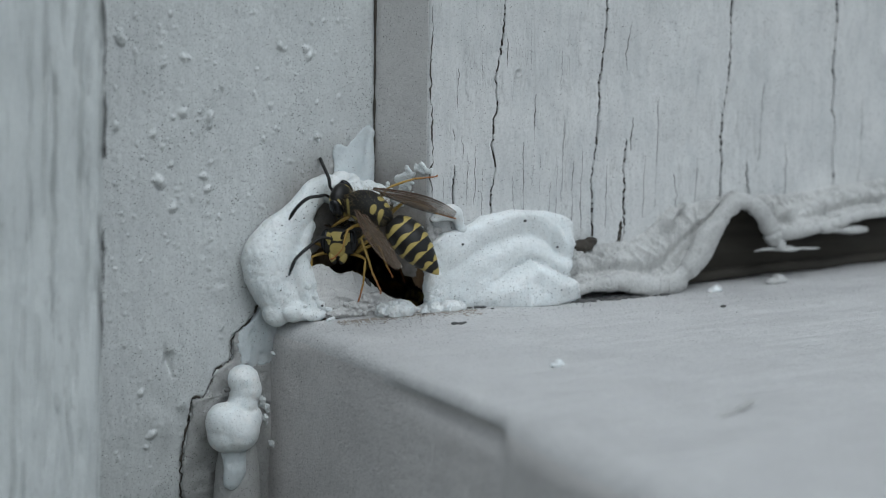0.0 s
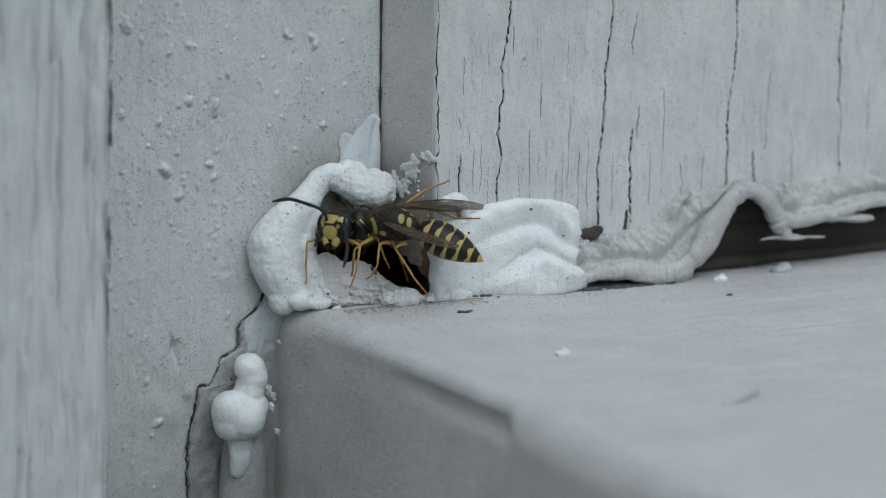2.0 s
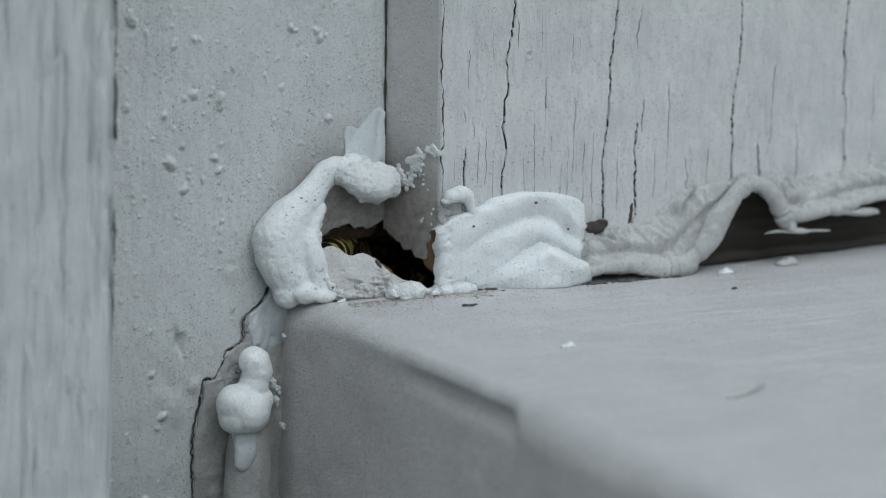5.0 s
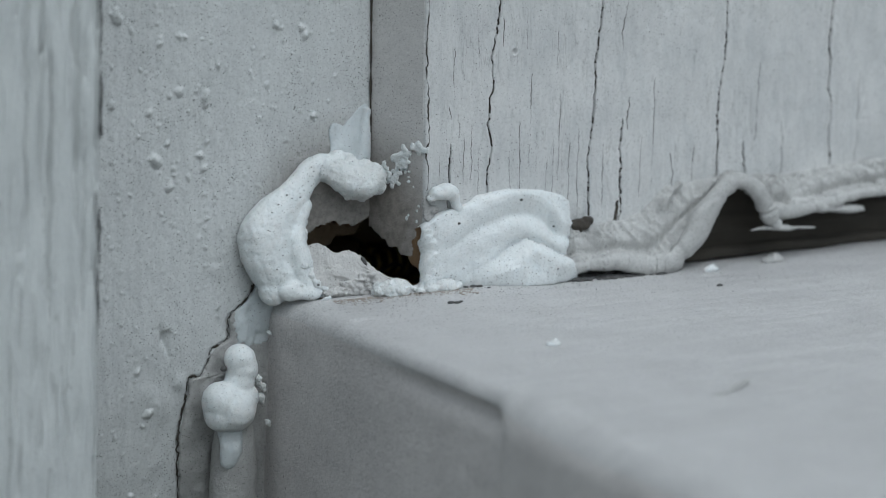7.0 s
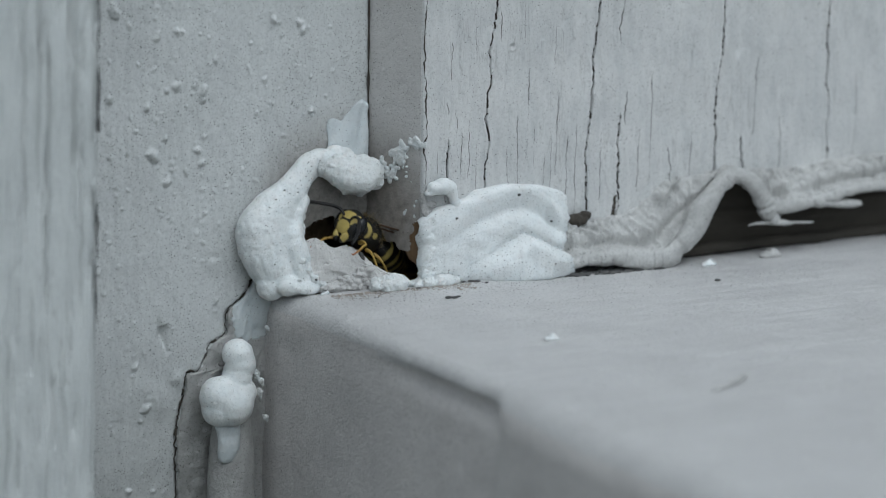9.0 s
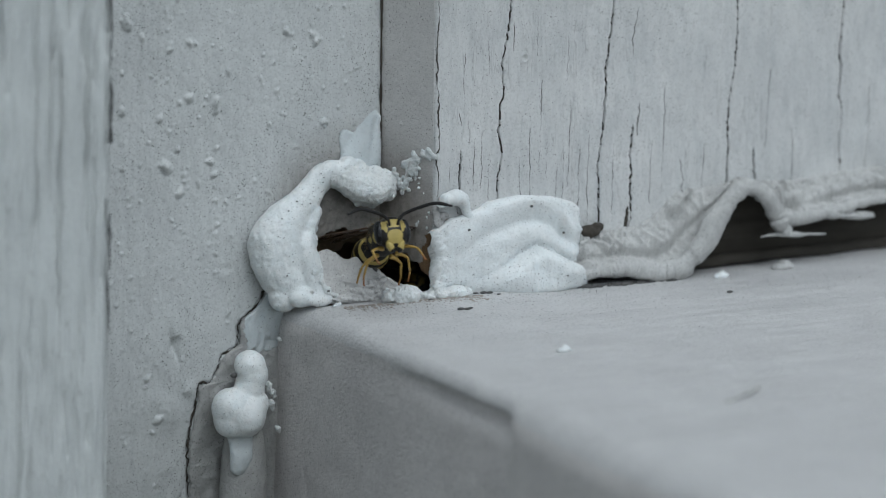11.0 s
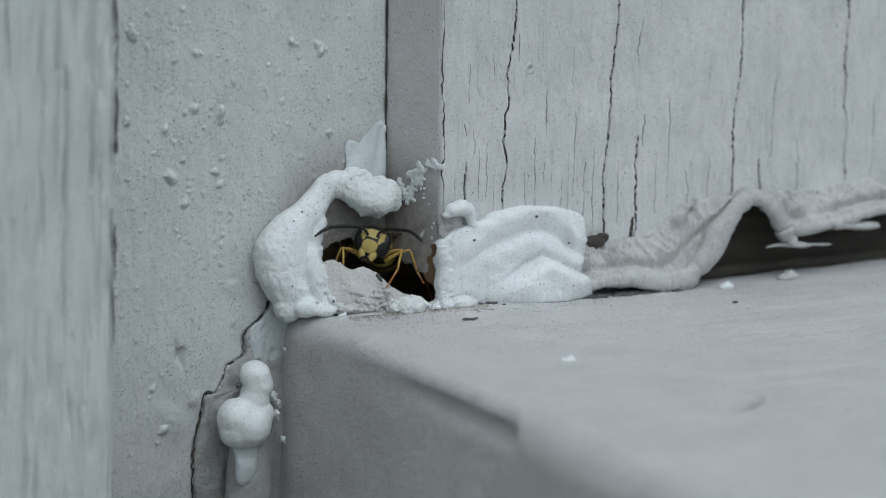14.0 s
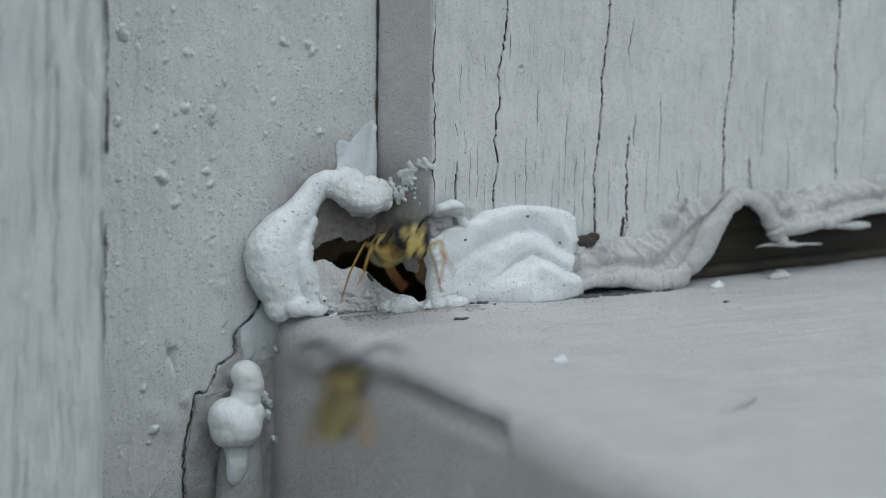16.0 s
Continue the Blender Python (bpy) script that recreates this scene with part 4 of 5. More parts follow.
CONTACT = ((12, 4.4), (14.2, 4.5), (16.2, 4.4), (19.4, 4.6), (22, 5.4), (24.3, 7.3), (27.2, 7.5), (30.8, 7.6), (34.5, 7.4), (38.7, 7.5), (43.1, 7.8), (47.9, 7.9), (62, 8.2))
EDGE = ((12, -1.4, 1.0), (13.7, -1.5, 1.1), (15.7, -1.8, 1.5), (17.9, -2.0, 1.6), (19.7, -2.0, 1.2), (21.9, -2.2, 0.9), (23.8, -2.3, 1.4), (25.5, -2.4, 3.2), (26.8, -2.5, 5.4), (28.2, -2.6, 7.0),
        (29.6, -2.6, 7.9), (31.1, -2.6, 7.5), (32.5, -2.5, 6.2), (33.7, -2.3, 4.9), (36.7, -2.2, 4.5), (39.7, -2.2, 4.9), (42.8, -2.2, 5.4), (46.4, -2.2, 5.6), (62, -2.2, 6.4))


def peeling_strip():
    """Old bead of caulk that has come off the sill and curls along its free edge."""
    xs = np.linspace(13, 58, 620)
    con, edge = spline(CONTACT, 500), spline(EDGE, 500)
    zc = np.interp(xs, con[:, 0], con[:, 1])
    k = np.linspace(0, 1, 56)
    ye, ze = np.interp(xs, edge[:, 0], edge[:, 1]), np.interp(xs, edge[:, 0], edge[:, 2])
    x, t = np.meshgrid(xs, k)
    rise = np.maximum(ze - zc, 0)
    y = 0.25 + (ye - 0.25) * t ** 0.8
    z = zc + (ze - zc) * t ** 1.4 + (0.5 + 0.6 * rise) * np.sin(np.pi * t) * 0.5
    warp = 0.6 * cloud(x / 2.6, t * 2.5, 69, 2)
    ridges = 0.55 - np.abs(cloud(x / 2.3 + t * 1.6 + warp, t * 1.6 + warp, 71, 1)) ** 0.8
    pleats = 0.5 - np.abs(cloud(x / 0.9 - t * 1.2 + warp, t * 1.2, 68, 2)) ** 0.6
    crinkle = 1.15 * ridges + 0.6 * pleats + 0.22 * cloud(x / 0.5 + t, t * 6, 72, 2)
    crinkle -= 1.1 * np.exp(-((t - 0.74 - 0.07 * cloud(x / 3, x * 0, 70)) / 0.08) ** 2)
    swell = crinkle * np.sin(np.pi * np.clip(t, 0, 1)) ** 0.5
    z += 0.55 * swell + 0.05 * cloud(x / 1, t * 0, 73)
    y -= 0.6 * swell
    sheet = np.stack([x, y, z], -1).reshape(-1, 3)
    ob = tagged(new("peeling_caulk"), "old grey caulk strip peeling and curling off the sill", "caulk")
    me = raw("sheet", sheet, lattice(len(xs), len(k))[:, ::-1], CAULK_OLD)
    sh = part("sheet", me, ob)
    so = sh.modifiers.new("thickness", "SOLIDIFY")
    so.thickness, so.offset = 0.45 * MM, -1
    path = np.stack([xs, ye + 0.10 * cloud(xs / 0.9, xs * 0, 75), ze - 0.15 + 0.10 * cloud(xs / 0.8, xs * 0, 76)], -1)
    rr = np.interp(xs, (13, 16, 20, 23, 25.5, 27, 29, 31.5, 34, 40, 60), (0.45, 0.7, 0.85, 1.0, 1.2, 1.15, 0.95, 0.85, 0.75, 0.5, 0.55)) * (1 + 0.16 * cloud(xs / 2.0, xs * 0, 74) + 0.06 * cloud(xs / 0.6, xs * 0, 77))
    v, f, _ = tube(path, rr, 18)
    w = v.reshape(len(xs), 18, 3)
    round_, along = np.meshgrid(np.arange(18) / 2.6, xs)
    dent = 0.2 * cloud(along / 3.0 + round_ * 0.3, round_, 78, 2) + 0.02 * cloud(along / 0.6, round_ * 2, 67, 2)
    w += (w - path[:, None]) * (dent * np.sin(np.pi * np.arange(18) / 18))[..., None] * 1.6
    w[:, :, 1] = path[:, None, 1] + 0.7 * (w[:, :, 1] - path[:, None, 1])
    part("curled_edge", raw("curled_edge", w.reshape(-1, 3), f, CAULK_OLD), ob, "thick rolled free edge")
    shreds = []
    for pts, seed in ((((33.4, -2.3, 5.0, 0.7), (33.8, -2.3, 4.0, 0.72), (34.5, -2.2, 3.2, 0.45)), 61), (((31.8, -2.2, 3.0, 0.08), (33.4, -2.2, 3.1, 0.36), (35.0, -2.2, 2.95, 0.36), (36.8, -2.1, 2.8, 0.28), (38.8, -2.1, 2.7, 0.1)), 62),
                      (((38.2, -2.0, 4.9, 0.6), (39.6, -1.9, 4.4, 0.8), (41.2, -1.9, 4.1, 0.8), (42.6, -1.9, 4.0, 0.8), (44.0, -1.9, 3.9, 0.45)), 65)):
        p = spline(pts, 26)
        v, f, e = tube(p[:, :3], np.maximum(p[:, 3], 0.05) * (1 + 0.4 * cloud(np.arange(26) / 3.0, np.zeros(26), seed)), 9)
        v = v.reshape(26, 9, 3)
        flat = 0.55 if abs(p[0, 2] - p[-1, 2]) < 1.2 else 1.0
        v[..., 2] = p[:, None, 2] + flat * (v[..., 2] - p[:, None, 2]) + 0.06 * cloud(v[..., 0] * 2, v[..., 1] * 4, seed)
        shreds.append((v.reshape(-1, 3), f, e))
    part("torn_shred", raw("torn_shred", *join(*shreds)[:2], CAULK_OLD), ob, "torn shreds hanging from the strip")


def gasket():
    """Dark strip in the gap: a ribbed web and a thicker foot."""
    ob = tagged(new("gasket"), "dark rubber gasket in the gap under the frame", "gasket")
    xs, zs = np.linspace(12.5, 70, 160), np.linspace(-0.1, 7.6, 40)
    x, z = np.meshgrid(xs, zs)
    y = 1.3 + 0.15 * cloud(x / 8, z / 2, 81) - 0.35 * np.exp(-((z - 2.6) / 1.0) ** 2) - 0.10 * np.cos(z * 5.2) * np.exp(-((z - 3.4) / 1.2) ** 2)
    part("web", raw("web", np.stack([x, y, z], -1).reshape(-1, 3), lattice(len(xs), len(zs)), GASKET), ob).modifiers.new("thickness", "SOLIDIFY").thickness = 0.8 * MM
    path = np.stack([xs, 0.7 + 0.2 * cloud(xs / 5, xs * 0, 82), 0.55 + 0.12 * cloud(xs / 3, xs * 0, 83)], -1)
    part("foot", raw("foot", *tube(path, 0.5 + 0.08 * cloud(xs / 2, xs * 0, 84), 10)[:2], GASKET), ob)


# ---- wasps ----
def gaster_mesh():
    nu, nv, segs = 40, 84, 6
    p = np.linspace(0, 1, nv)
    r = 1.52 * np.clip(np.sin(np.pi * np.clip(0.06 + 0.94 * p, 0, 1) ** 0.72), 0, 1) ** 0.75
    q = (p * segs) % 1
    r = np.maximum(r * (1 + 0.045 * q), 0.05)
    th = np.linspace(0, 2 * np.pi, nu, endpoint=False)
    P, T = np.meshgrid(p, th, indexing="ij")
    R = r[:, None] * np.ones_like(T)
    x, y, z = -5.9 * P, R * np.cos(T), 0.92 * R * np.sin(T) - 0.5 * P ** 2
    s = np.minimum((P * segs).astype(int), segs - 1)
    Q = P * segs - s
    dorsal = np.clip(np.sin(T), -1, 1)
    wave = T - np.pi / 2
    line = 0.66 + 0.10 * np.cos(5 * wave) + 0.16 * np.exp(-(wave / 0.28) ** 2)
    line = np.where(s == 0, line - 0.1, line)
    line = np.where(dorsal < -0.45, 0.5, line)
    mark = np.clip((Q - line) * 3, -1, 1)
    mark = np.where((s == 5) & (Q > 0.55), 0.6, mark)
    mark = np.minimum(mark, np.where(s < 5, (0.985 - Q) * 12, 1))
    f = [tuple(a) for a in lattice(nu, nv, True)] + [tuple(range(nu))[::-1], tuple(range(nu * (nv - 1), nu * nv))]
    return raw("abdomen", np.stack([x, y, z], -1).reshape(-1, 3), f, SHELL, None, mark.reshape(-1))


def thorax_mesh():
    v, f, _ = ball((0, 0, 0), (2.25, 1.42, 1.45), 44, 40)
    v[:, 2] += 0.15 * np.cos(v[:, 0]) - 0.1
    v[:, 1] *= 1 - 0.16 * np.clip(-v[:, 0] / 2.3, 0, 1)
    x, y, z = v.T
    ay = np.abs(y)
    spot = lambda cx, cy, rx, ry: 1 - np.hypot((x - cx) / rx, (ay - cy) / ry)
    mark = np.maximum.reduce([np.where(z > 0, spot(-0.85, 0.62, 0.26, 0.38), -1), np.where(z > -0.3, spot(-1.5, 0.55, 0.2, 0.42), -1),
                              0.35 - np.abs(x - 1.45 + 0.75 * (ay - 0.9)) * 2.6 - np.clip(0.45 - ay, 0, 1) * 3 - np.clip(-z - 0.6, 0, 1) * 3,
                              np.where((z < 0.2) & (ay > 1), 1 - np.hypot((x - 0.55) / 0.3, (z + 0.1) / 0.35), -1)])
    return raw("thorax", v, f, FUZZ, None, np.clip(mark, -1, 1) - 0.03)


def fuzz_mesh():
    """Short hairs over thorax and crown."""
    rs = np.random.RandomState(9)
    bits = []
    for _ in range(900):
        d = rs.normal(size=3)
        d /= np.linalg.norm(d)
        if d[2] < -0.3:
            continue
        base = d * (2.2, 1.36, 1.4) + (0, 0, -0.02)
        tip = base + (d + rs.normal(size=3) * 0.35) * rs.uniform(0.2, 0.5)
        bits.append(tube([base, (base + tip) / 2, tip], [0.010, 0.008, 0.004], 3))
    v, f, e = join(*bits)
    return raw("hair", v, f, HAIR, None, e)


def head_mesh():
    v, f, _ = ball((0.75, 0, -0.1), (0.95, 1.6, 1.62), 48, 40)
    x, y, z = v.T
    ay = np.abs(y)
    v[:, 1] *= 1 - 0.18 * np.clip(-(z + 0.3) / 1.4, 0, 1)
    oval = lambda cy, cz, ry, rz, pw=2.0: 1 - (np.abs((ay - cy) / ry) ** pw + np.abs((z - cz) / rz) ** pw) ** (1 / pw)
    clyp = np.minimum(oval(0, -0.52, 0.78, 0.66, 2.4), (ay * 0.9 + 0.75 - (z + 0.52)) * 1.2)
    crown = np.minimum(oval(0, 0.72, 0.66, 0.42, 4), 0.55 - (ay - 0.2 - 0.9 * np.abs(z - 0.55)) * 2.2)
    hook = np.maximum(oval(0.98, 0.62, 0.34, 0.42), oval(0.80, 0.2, 0.16, 0.34))
    chin = oval(0.62, -1.15, 0.4, 0.34)
    face = np.maximum.reduce([clyp, crown, hook, chin])
    cheek = 0.5 - np.abs(x - 0.28) * 3 + np.clip(-np.abs(z) + 1.1, -1, 0) - np.clip(1.0 - ay, 0, 1) * 3
    mark = np.where(x > 0.75, face, cheek)
    return raw("head", v, f, SHELL, None, np.clip(mark, -1, 1) - 0.04)


LEGS = {"front": ((1.5, 0.65, -1.15), (2.8, 2.3, -1.5), (3.0, 2.2, -3.5), (3.3, 1.9, -5.0)),
        "middle": ((0.2, 0.75, -1.4), (0.6, 2.9, -0.4), (0.1, 3.6, -2.2), (0.0, 4.2, -3.2)),
        "hind": ((-1.2, 0.7, -1.3), (-2.2, 2.6, 0.2), (-3.9, 3.8, -2.2), (-5.2, 4.4, -4.3))}


def leg(parent, pts):
    hip = np.array(pts[0])
    a, b, c, d = (np.array(p) - hip for p in pts)
    bow = lambda p, q, up, n: np.linspace(p, q, n) + np.sin(np.pi * np.linspace(0, 1, n))[:, None] * np.array((0, 0, up))
    v, f, e = tube(bow(a, b, 0.12, 10), [0.2, 0.21, 0.19, 0.17, 0.155, 0.145, 0.13, 0.115, 0.1, 0.09], 9, np.linspace(-0.3, -0.1, 10))
    ob = part("leg", raw("leg", v, f, LEG, None, e), parent, at=pts[0])
    v, f, e = tube(bow(b, c, 0.08, 8), [0.08, 0.095, 0.105, 0.105, 0.1, 0.095, 0.09, 0.07], 8, np.linspace(-0.2, 0.05, 8))
    part("tibia", raw("tibia", v, f, LEG, None, e), ob)
    seg = np.linspace(c, d, 14)
    seg[-3:, 0] += np.array((0.05, 0.15, 0.3))
    v, f, e = tube(seg, [0.08, 0.1, 0.075, 0.09, 0.07, 0.085, 0.06, 0.08, 0.06, 0.075, 0.05, 0.08, 0.075, 0.04], 7, np.linspace(0.05, 0.5, 14))
    part("tarsus", raw("tarsus", v, f, LEG, None, e), ob, "orange-brown jointed foot")
    return ob


def wing(parent, side, hind):
    """Wing folded lengthwise, its root at the thorax, tip to the rear."""
    n, m = 30, 7
    long_, wide = (5.2, 1.1) if hind else (7.6, 1.5)
    t, s = np.meshgrid(np.linspace(0, 1, n), np.linspace(-1, 1, m))
    w = wide * 0.5 * np.clip(np.sin(np.pi * (0.06 + 0.88 * t) ** 0.9), 0.05, 1) ** 0.6 * (0.35 + 0.75 * t ** 0.7)
    v = np.stack([-long_ * t, side * (s * w + 0.5 * w), 0.10 * np.sin(5 * s + 4 * t) * w - 0.25 * t ** 2], -1).reshape(-1, 3)
    at = (0.35, side * 1.25, 0.95) if not hind else (-0.35, side * 1.2, 0.8)
    ob = part("hindwing" if hind else "forewing", raw("wing", v, lattice(n, m), WING), parent, at=at)
    ob.modifiers.new("thickness", "SOLIDIFY").thickness = 0.02 * MM
    g = v.reshape(m, n, 3)
    lines = [tube(g[m - 1], np.linspace(0.085, 0.03, n), 6), tube(g[m - 2, :26], np.linspace(0.05, 0.02, 26), 5), tube(g[2, :24], np.linspace(0.04, 0.018, 24), 5),
             tube(spline([g[3, 8], g[4, 13], g[5, 15]], 6), np.full(6, 0.022), 5), tube(spline([g[2, 14], g[3, 18], g[5, 21]], 6), np.full(6, 0.022), 5)]
    vv, ff, _ = join(*lines)
    part("vein", raw("vein", vv, ff, VEIN), ob)
    return ob


def antenna(head, side, bend):
    pts = spline([(1.45, side * 0.32, 0.35), (1.8, side * 0.55, 1.0), (2.0, side * 1.1, 1.45), bend[0], bend[1], bend[2]], 40)
    root = pts[0].copy()
    rr = np.interp(np.linspace(0, 1, 40), (0, 0.2, 0.25, 0.9, 1), (0.11, 0.13, 0.15, 0.17, 0.08)) * (1 + 0.08 * (np.arange(40) % 3 == 0))
    v, f, e = tube(pts - root, rr, 8)
    return part("antenna", raw("antenna", v, f, HORN, None, e - 0.5), head, at=root)


def wasp(label, legs, bends):
    """An Empty at the thorax; forward is +x, left +y, back +z. Returns it and its moving parts."""
    bends = [(p[0] * 1.06, p[1] * 1.06, p[2] * 1.06) for p in bends]
    base = tagged(new("wasp"), label, "wasp", "wasps at the hole")
    moving = {}
    part("thorax", thorax_mesh(), base)
    part("hair", fuzz_mesh(), base)
    moving["abdomen"] = part("abdomen", gaster_mesh(), base, "black and yellow banded abdomen", (-2.25, 0, -0.25))
    head = moving["head"] = part("head", head_mesh(), base, "black head with yellow face", (2.0, 0, -0.1))
    head.scale = (0.9, 0.9, 0.9)
    for side in (1, -1):
        v, f, e = ball((0.72, side * 1.22, 0.05), (0.66, 0.52, 1.15), 20, 16)
        part("eye", raw("eye", v, f, EYE, None, e), head, "shiny black compound eye")
        v, f, e = ball((0, 0, 0), (0.36, 0.36, 0.6), 14, 10)
        v[:, 1] -= side * 0.5 * v[:, 2] * -0.6
        part("mandible", raw("mandible", v, f, SHELL, None, np.clip(v[:, 2] * 1.6 + 0.5 + 1.2 * side * v[:, 1], -1, 1)), head, "yellow mandible with dark tip", (1.2, side * 0.48, -1.42))
        moving["antenna", side] = antenna(head, side, [(p[0], side * p[1], p[2]) for p in bends])
        for name in ("front", "middle", "hind"):
            pts = legs.get((name, side), legs.get(name, LEGS[name]))
            moving[name, side] = leg(base, [(p[0], side * p[1], p[2]) for p in pts])
        moving["hindwing", side] = wing(base, side, True)
        moving["forewing", side] = wing(base, side, False)
    return base, moving


def key_part(ob, rows):
    """Turn a part about its own root: rows of seconds and degrees about x, y, z."""
    root = ob.location.copy()
    walk(ob, [(t, Matrix.Translation(root) @ pose(0, 0, 0, rx, ry, rz)) for t, rx, ry, rz in rows])


def P(x, y, z, rx, ry, rz):
    return pose(x * MM, y * MM, z * MM, rx, ry, rz)


def sill_rise(x, y):
    a, b = np.array([x]), np.array([y])
    low = 0.10 * cloud(a / 14, b / 4, 51) + 0.03 * cloud(a / 5, b / 0.7, 52) + 0.02 * cloud(a / 0.9, b / 0.3, 53, 2)
    return float(low[0]) + 0.5 * math.exp(-((x - 3) / 10) ** 2) * min(max((y + 14) / 12, 0), 1) * min(max((x + 11) / 7, 0), 1)


def bits():
    """Chips and grit on the sill."""
    for x, y, s, m, lab in ((-0.4, -21.7, 0.7, CAULK_CRUMBLY, "small white paint chip on the sill"), (-8.6, 1.0, 0.55, CAULK_NEW, "white caulk crumb on the sill"),
                            (27, -3.2, 0.8, CAULK_NEW, "white caulk flake on the sill"), (34, -2.5, 1.1, CAULK_OLD, "grey caulk flake on the sill"), (-6.3, -0.6, 0.35, CAULK_NEW, "white caulk crumb on the sill")):
        tagged(blob("chip", [(x, y, 0.2 * s, s, s * 0.5, s * 0.35), (x + 0.4 * s, y + 0.3 * s, 0.3 * s, s * 0.5, s * 0.6, s * 0.4)], m, 0.12, 2, 0.2, 0.5), lab, "paint chip")
    ob = blob("wood_fragment", chain([(14.2, -0.3, 4.6, 0.4), (15.2, -0.4, 4.6, 0.6), (16.2, -0.3, 4.9, 0.4)], 8), WOOD_DARK, 0.12, 2, 0.25, 0.6)
    tagged(ob, "small bare brown wood fragment stuck in old caulk", "wood fragment")
    rs = np.random.RandomState(8)
    sp = [(p[0], p[1], p[2], 0.4, rs.uniform(0.1, 0.32), rs.uniform(0.08, 0.2)) for p in chain([(1.8, -41.5, 0.05), (3.6, -40.8, 0.12), (4.6, -40.3, 0.25), (5.4, -39.9, 0.4)], 12)]
    tagged(blob("splinter", sp, CAULK_OLD, 0.09, 2, 0.2, 0.6, 0.06, 2), "pale splinter of paint lying on the sill", "splinter")
    for x, y, z, r in ((-12.0, 5.0, -3.2, 0.22), (-13.4, 4.3, -7.0, 0.42), (-12.9, 4.4, -7.6, 0.3), (-13.1, 4.3, -8.5, 0.34), (-12.2, 4.8, -10.9, 0.22)):
        tagged(blob("caulk_scrap", [(x, y, z, r * 0.8, r, r), (x + 0.1, y, z - r * 0.9, r * 0.5, r * 0.6, r * 0.8)], CAULK_CRUMBLY, 0.07, 2, 0.25, 0.4, 0.1, 2), "scrap of white caulk stuck beside the sill end", "caulk")
    tagged(blob("caulk_fleck", [(-7.4, 6.0, 14.9, 0.22, 0.15, 0.5), (-7.3, 6.0, 14.4, 0.2, 0.15, 0.25), (-7.7, 6.0, 15.2, 0.25, 0.12, 0.15)], CAULK_CRUMBLY, 0.1, 2, 0.1, 0.5), "white fleck of caulk stuck on the casing", "caulk")
    rs = np.random.RandomState(3)
    grains = []
    for k in range(900):
        x, y, r = rs.uniform(-10, 44), -abs(rs.normal(0, 7)) - 1.8, rs.uniform(0.015, 0.045)
        if k > 420:
            x, y, r = rs.uniform(-9, 14), -abs(rs.normal(0, 2.4)) - 0.8, rs.uniform(0.012, 0.04)
        grains.append(ball((x, y, sill_rise(x, y) + r * 0.4), (r * 1.5, r, r * 0.7), 6, 4))
    for x, y, r in ((-0.6, -5.7, 0.22), (-0.1, -5.9, 0.2), (0.4, -5.6, 0.15), (24, -9, 0.2), (42, -14, 0.25), (3.2, -1.6, 0.16), (3.9, -1.7, 0.22), (4.4, -1.9, 0.2), (5.0, -2.4, 0.12), (-1.2, -1.7, 0.15), (13.9, -2.2, 0.3)):
        grains.append(ball((x, y, sill_rise(x, y) + r * 0.4), (r * 1.6, r, r * 0.6), 7, 5))
    for _ in range(150):
        x, y, r = rs.uniform(13, 23), rs.uniform(-2.6, -1.2), rs.uniform(0.06, 0.25)
        grains.append(ball((x, y, sill_rise(x, y) + r * 0.4), (r * 1.6, r, r * 0.7), 6, 4))
    for x, y, z, r in [(-16.6, 4.3, -5.7, 0.28), (8.7, -1.35, 7.5, 0.14), (2.6, -1.4, 6.0, 0.12), (11.8, -1.6, 5.0, 0.12), (-9.2, 1.5, 1.3, 0.12)] + SPECKS:
        grains.append(ball((x, y, z), (r * 1.2, r, r * 0.9), 6, 4))
    dust = []
    for k in range(700):
        x = rs.uniform(-8.5, 3.5)
        y = 0.55 - 0.22 * (x + 4.5) - abs(rs.normal(0, 0.8)) - 0.9
        r = rs.uniform(0.02, 0.07) * (1.8 if k % 23 == 0 else 1)
        dust.append(ball((x, y, sill_rise(x, y) + r * 0.3), (r * 1.6, r * 1.3, r * 0.6), 6, 4))
    v, f, e = join(*dust)
    tagged(part("wood_dust", raw("wood_dust", v, f, WOOD_SAWN)), "brown wood dust on the sill before the hole", "dust", kind="stuff")
    v, f, e = join(*grains)
    tagged(part("grit", raw("grit", v, f, GRIT)), "dark grit and dust scattered on the sill", "grit", kind="stuff")


ground(), house_wall(), casing(), window_board(), near_board(), sill(), cavity()
sealant(), patch(), lip(), fillet(), peeling_strip(), gasket(), bits()


SWEPT = [(2.6, 2.1, 1.6), (3.4, 3.4, 1.7), (4.0, 4.7, 1.2)]
CURVED = [(2.6, 1.9, 1.9), (3.4, 2.9, 1.6), (4.0, 3.7, 0.9)]
CLIMBING = {("hind", -1): (LEGS["hind"][0], (-2.5, 2.2, 0.4), (-4.8, 2.6, -0.4), (-7.0, 2.9, -0.3)), ("middle", -1): (LEGS["middle"][0], (-0.5, 2.2, 0.6), (-2.2, 3.8, 1.2), (-3.8, 5.4, 0.8)),
            ("hind", 1): (LEGS["hind"][0], (-0.8, 2.6, -0.6), (-2.8, 4.2, -2.2), (-4.4, 5.2, -3.2)), ("middle", 1): (LEGS["middle"][0], (0.6, 2.4, -0.6), (0.5, 3.5, -1.9), (1.0, 4.4, -2.8))}
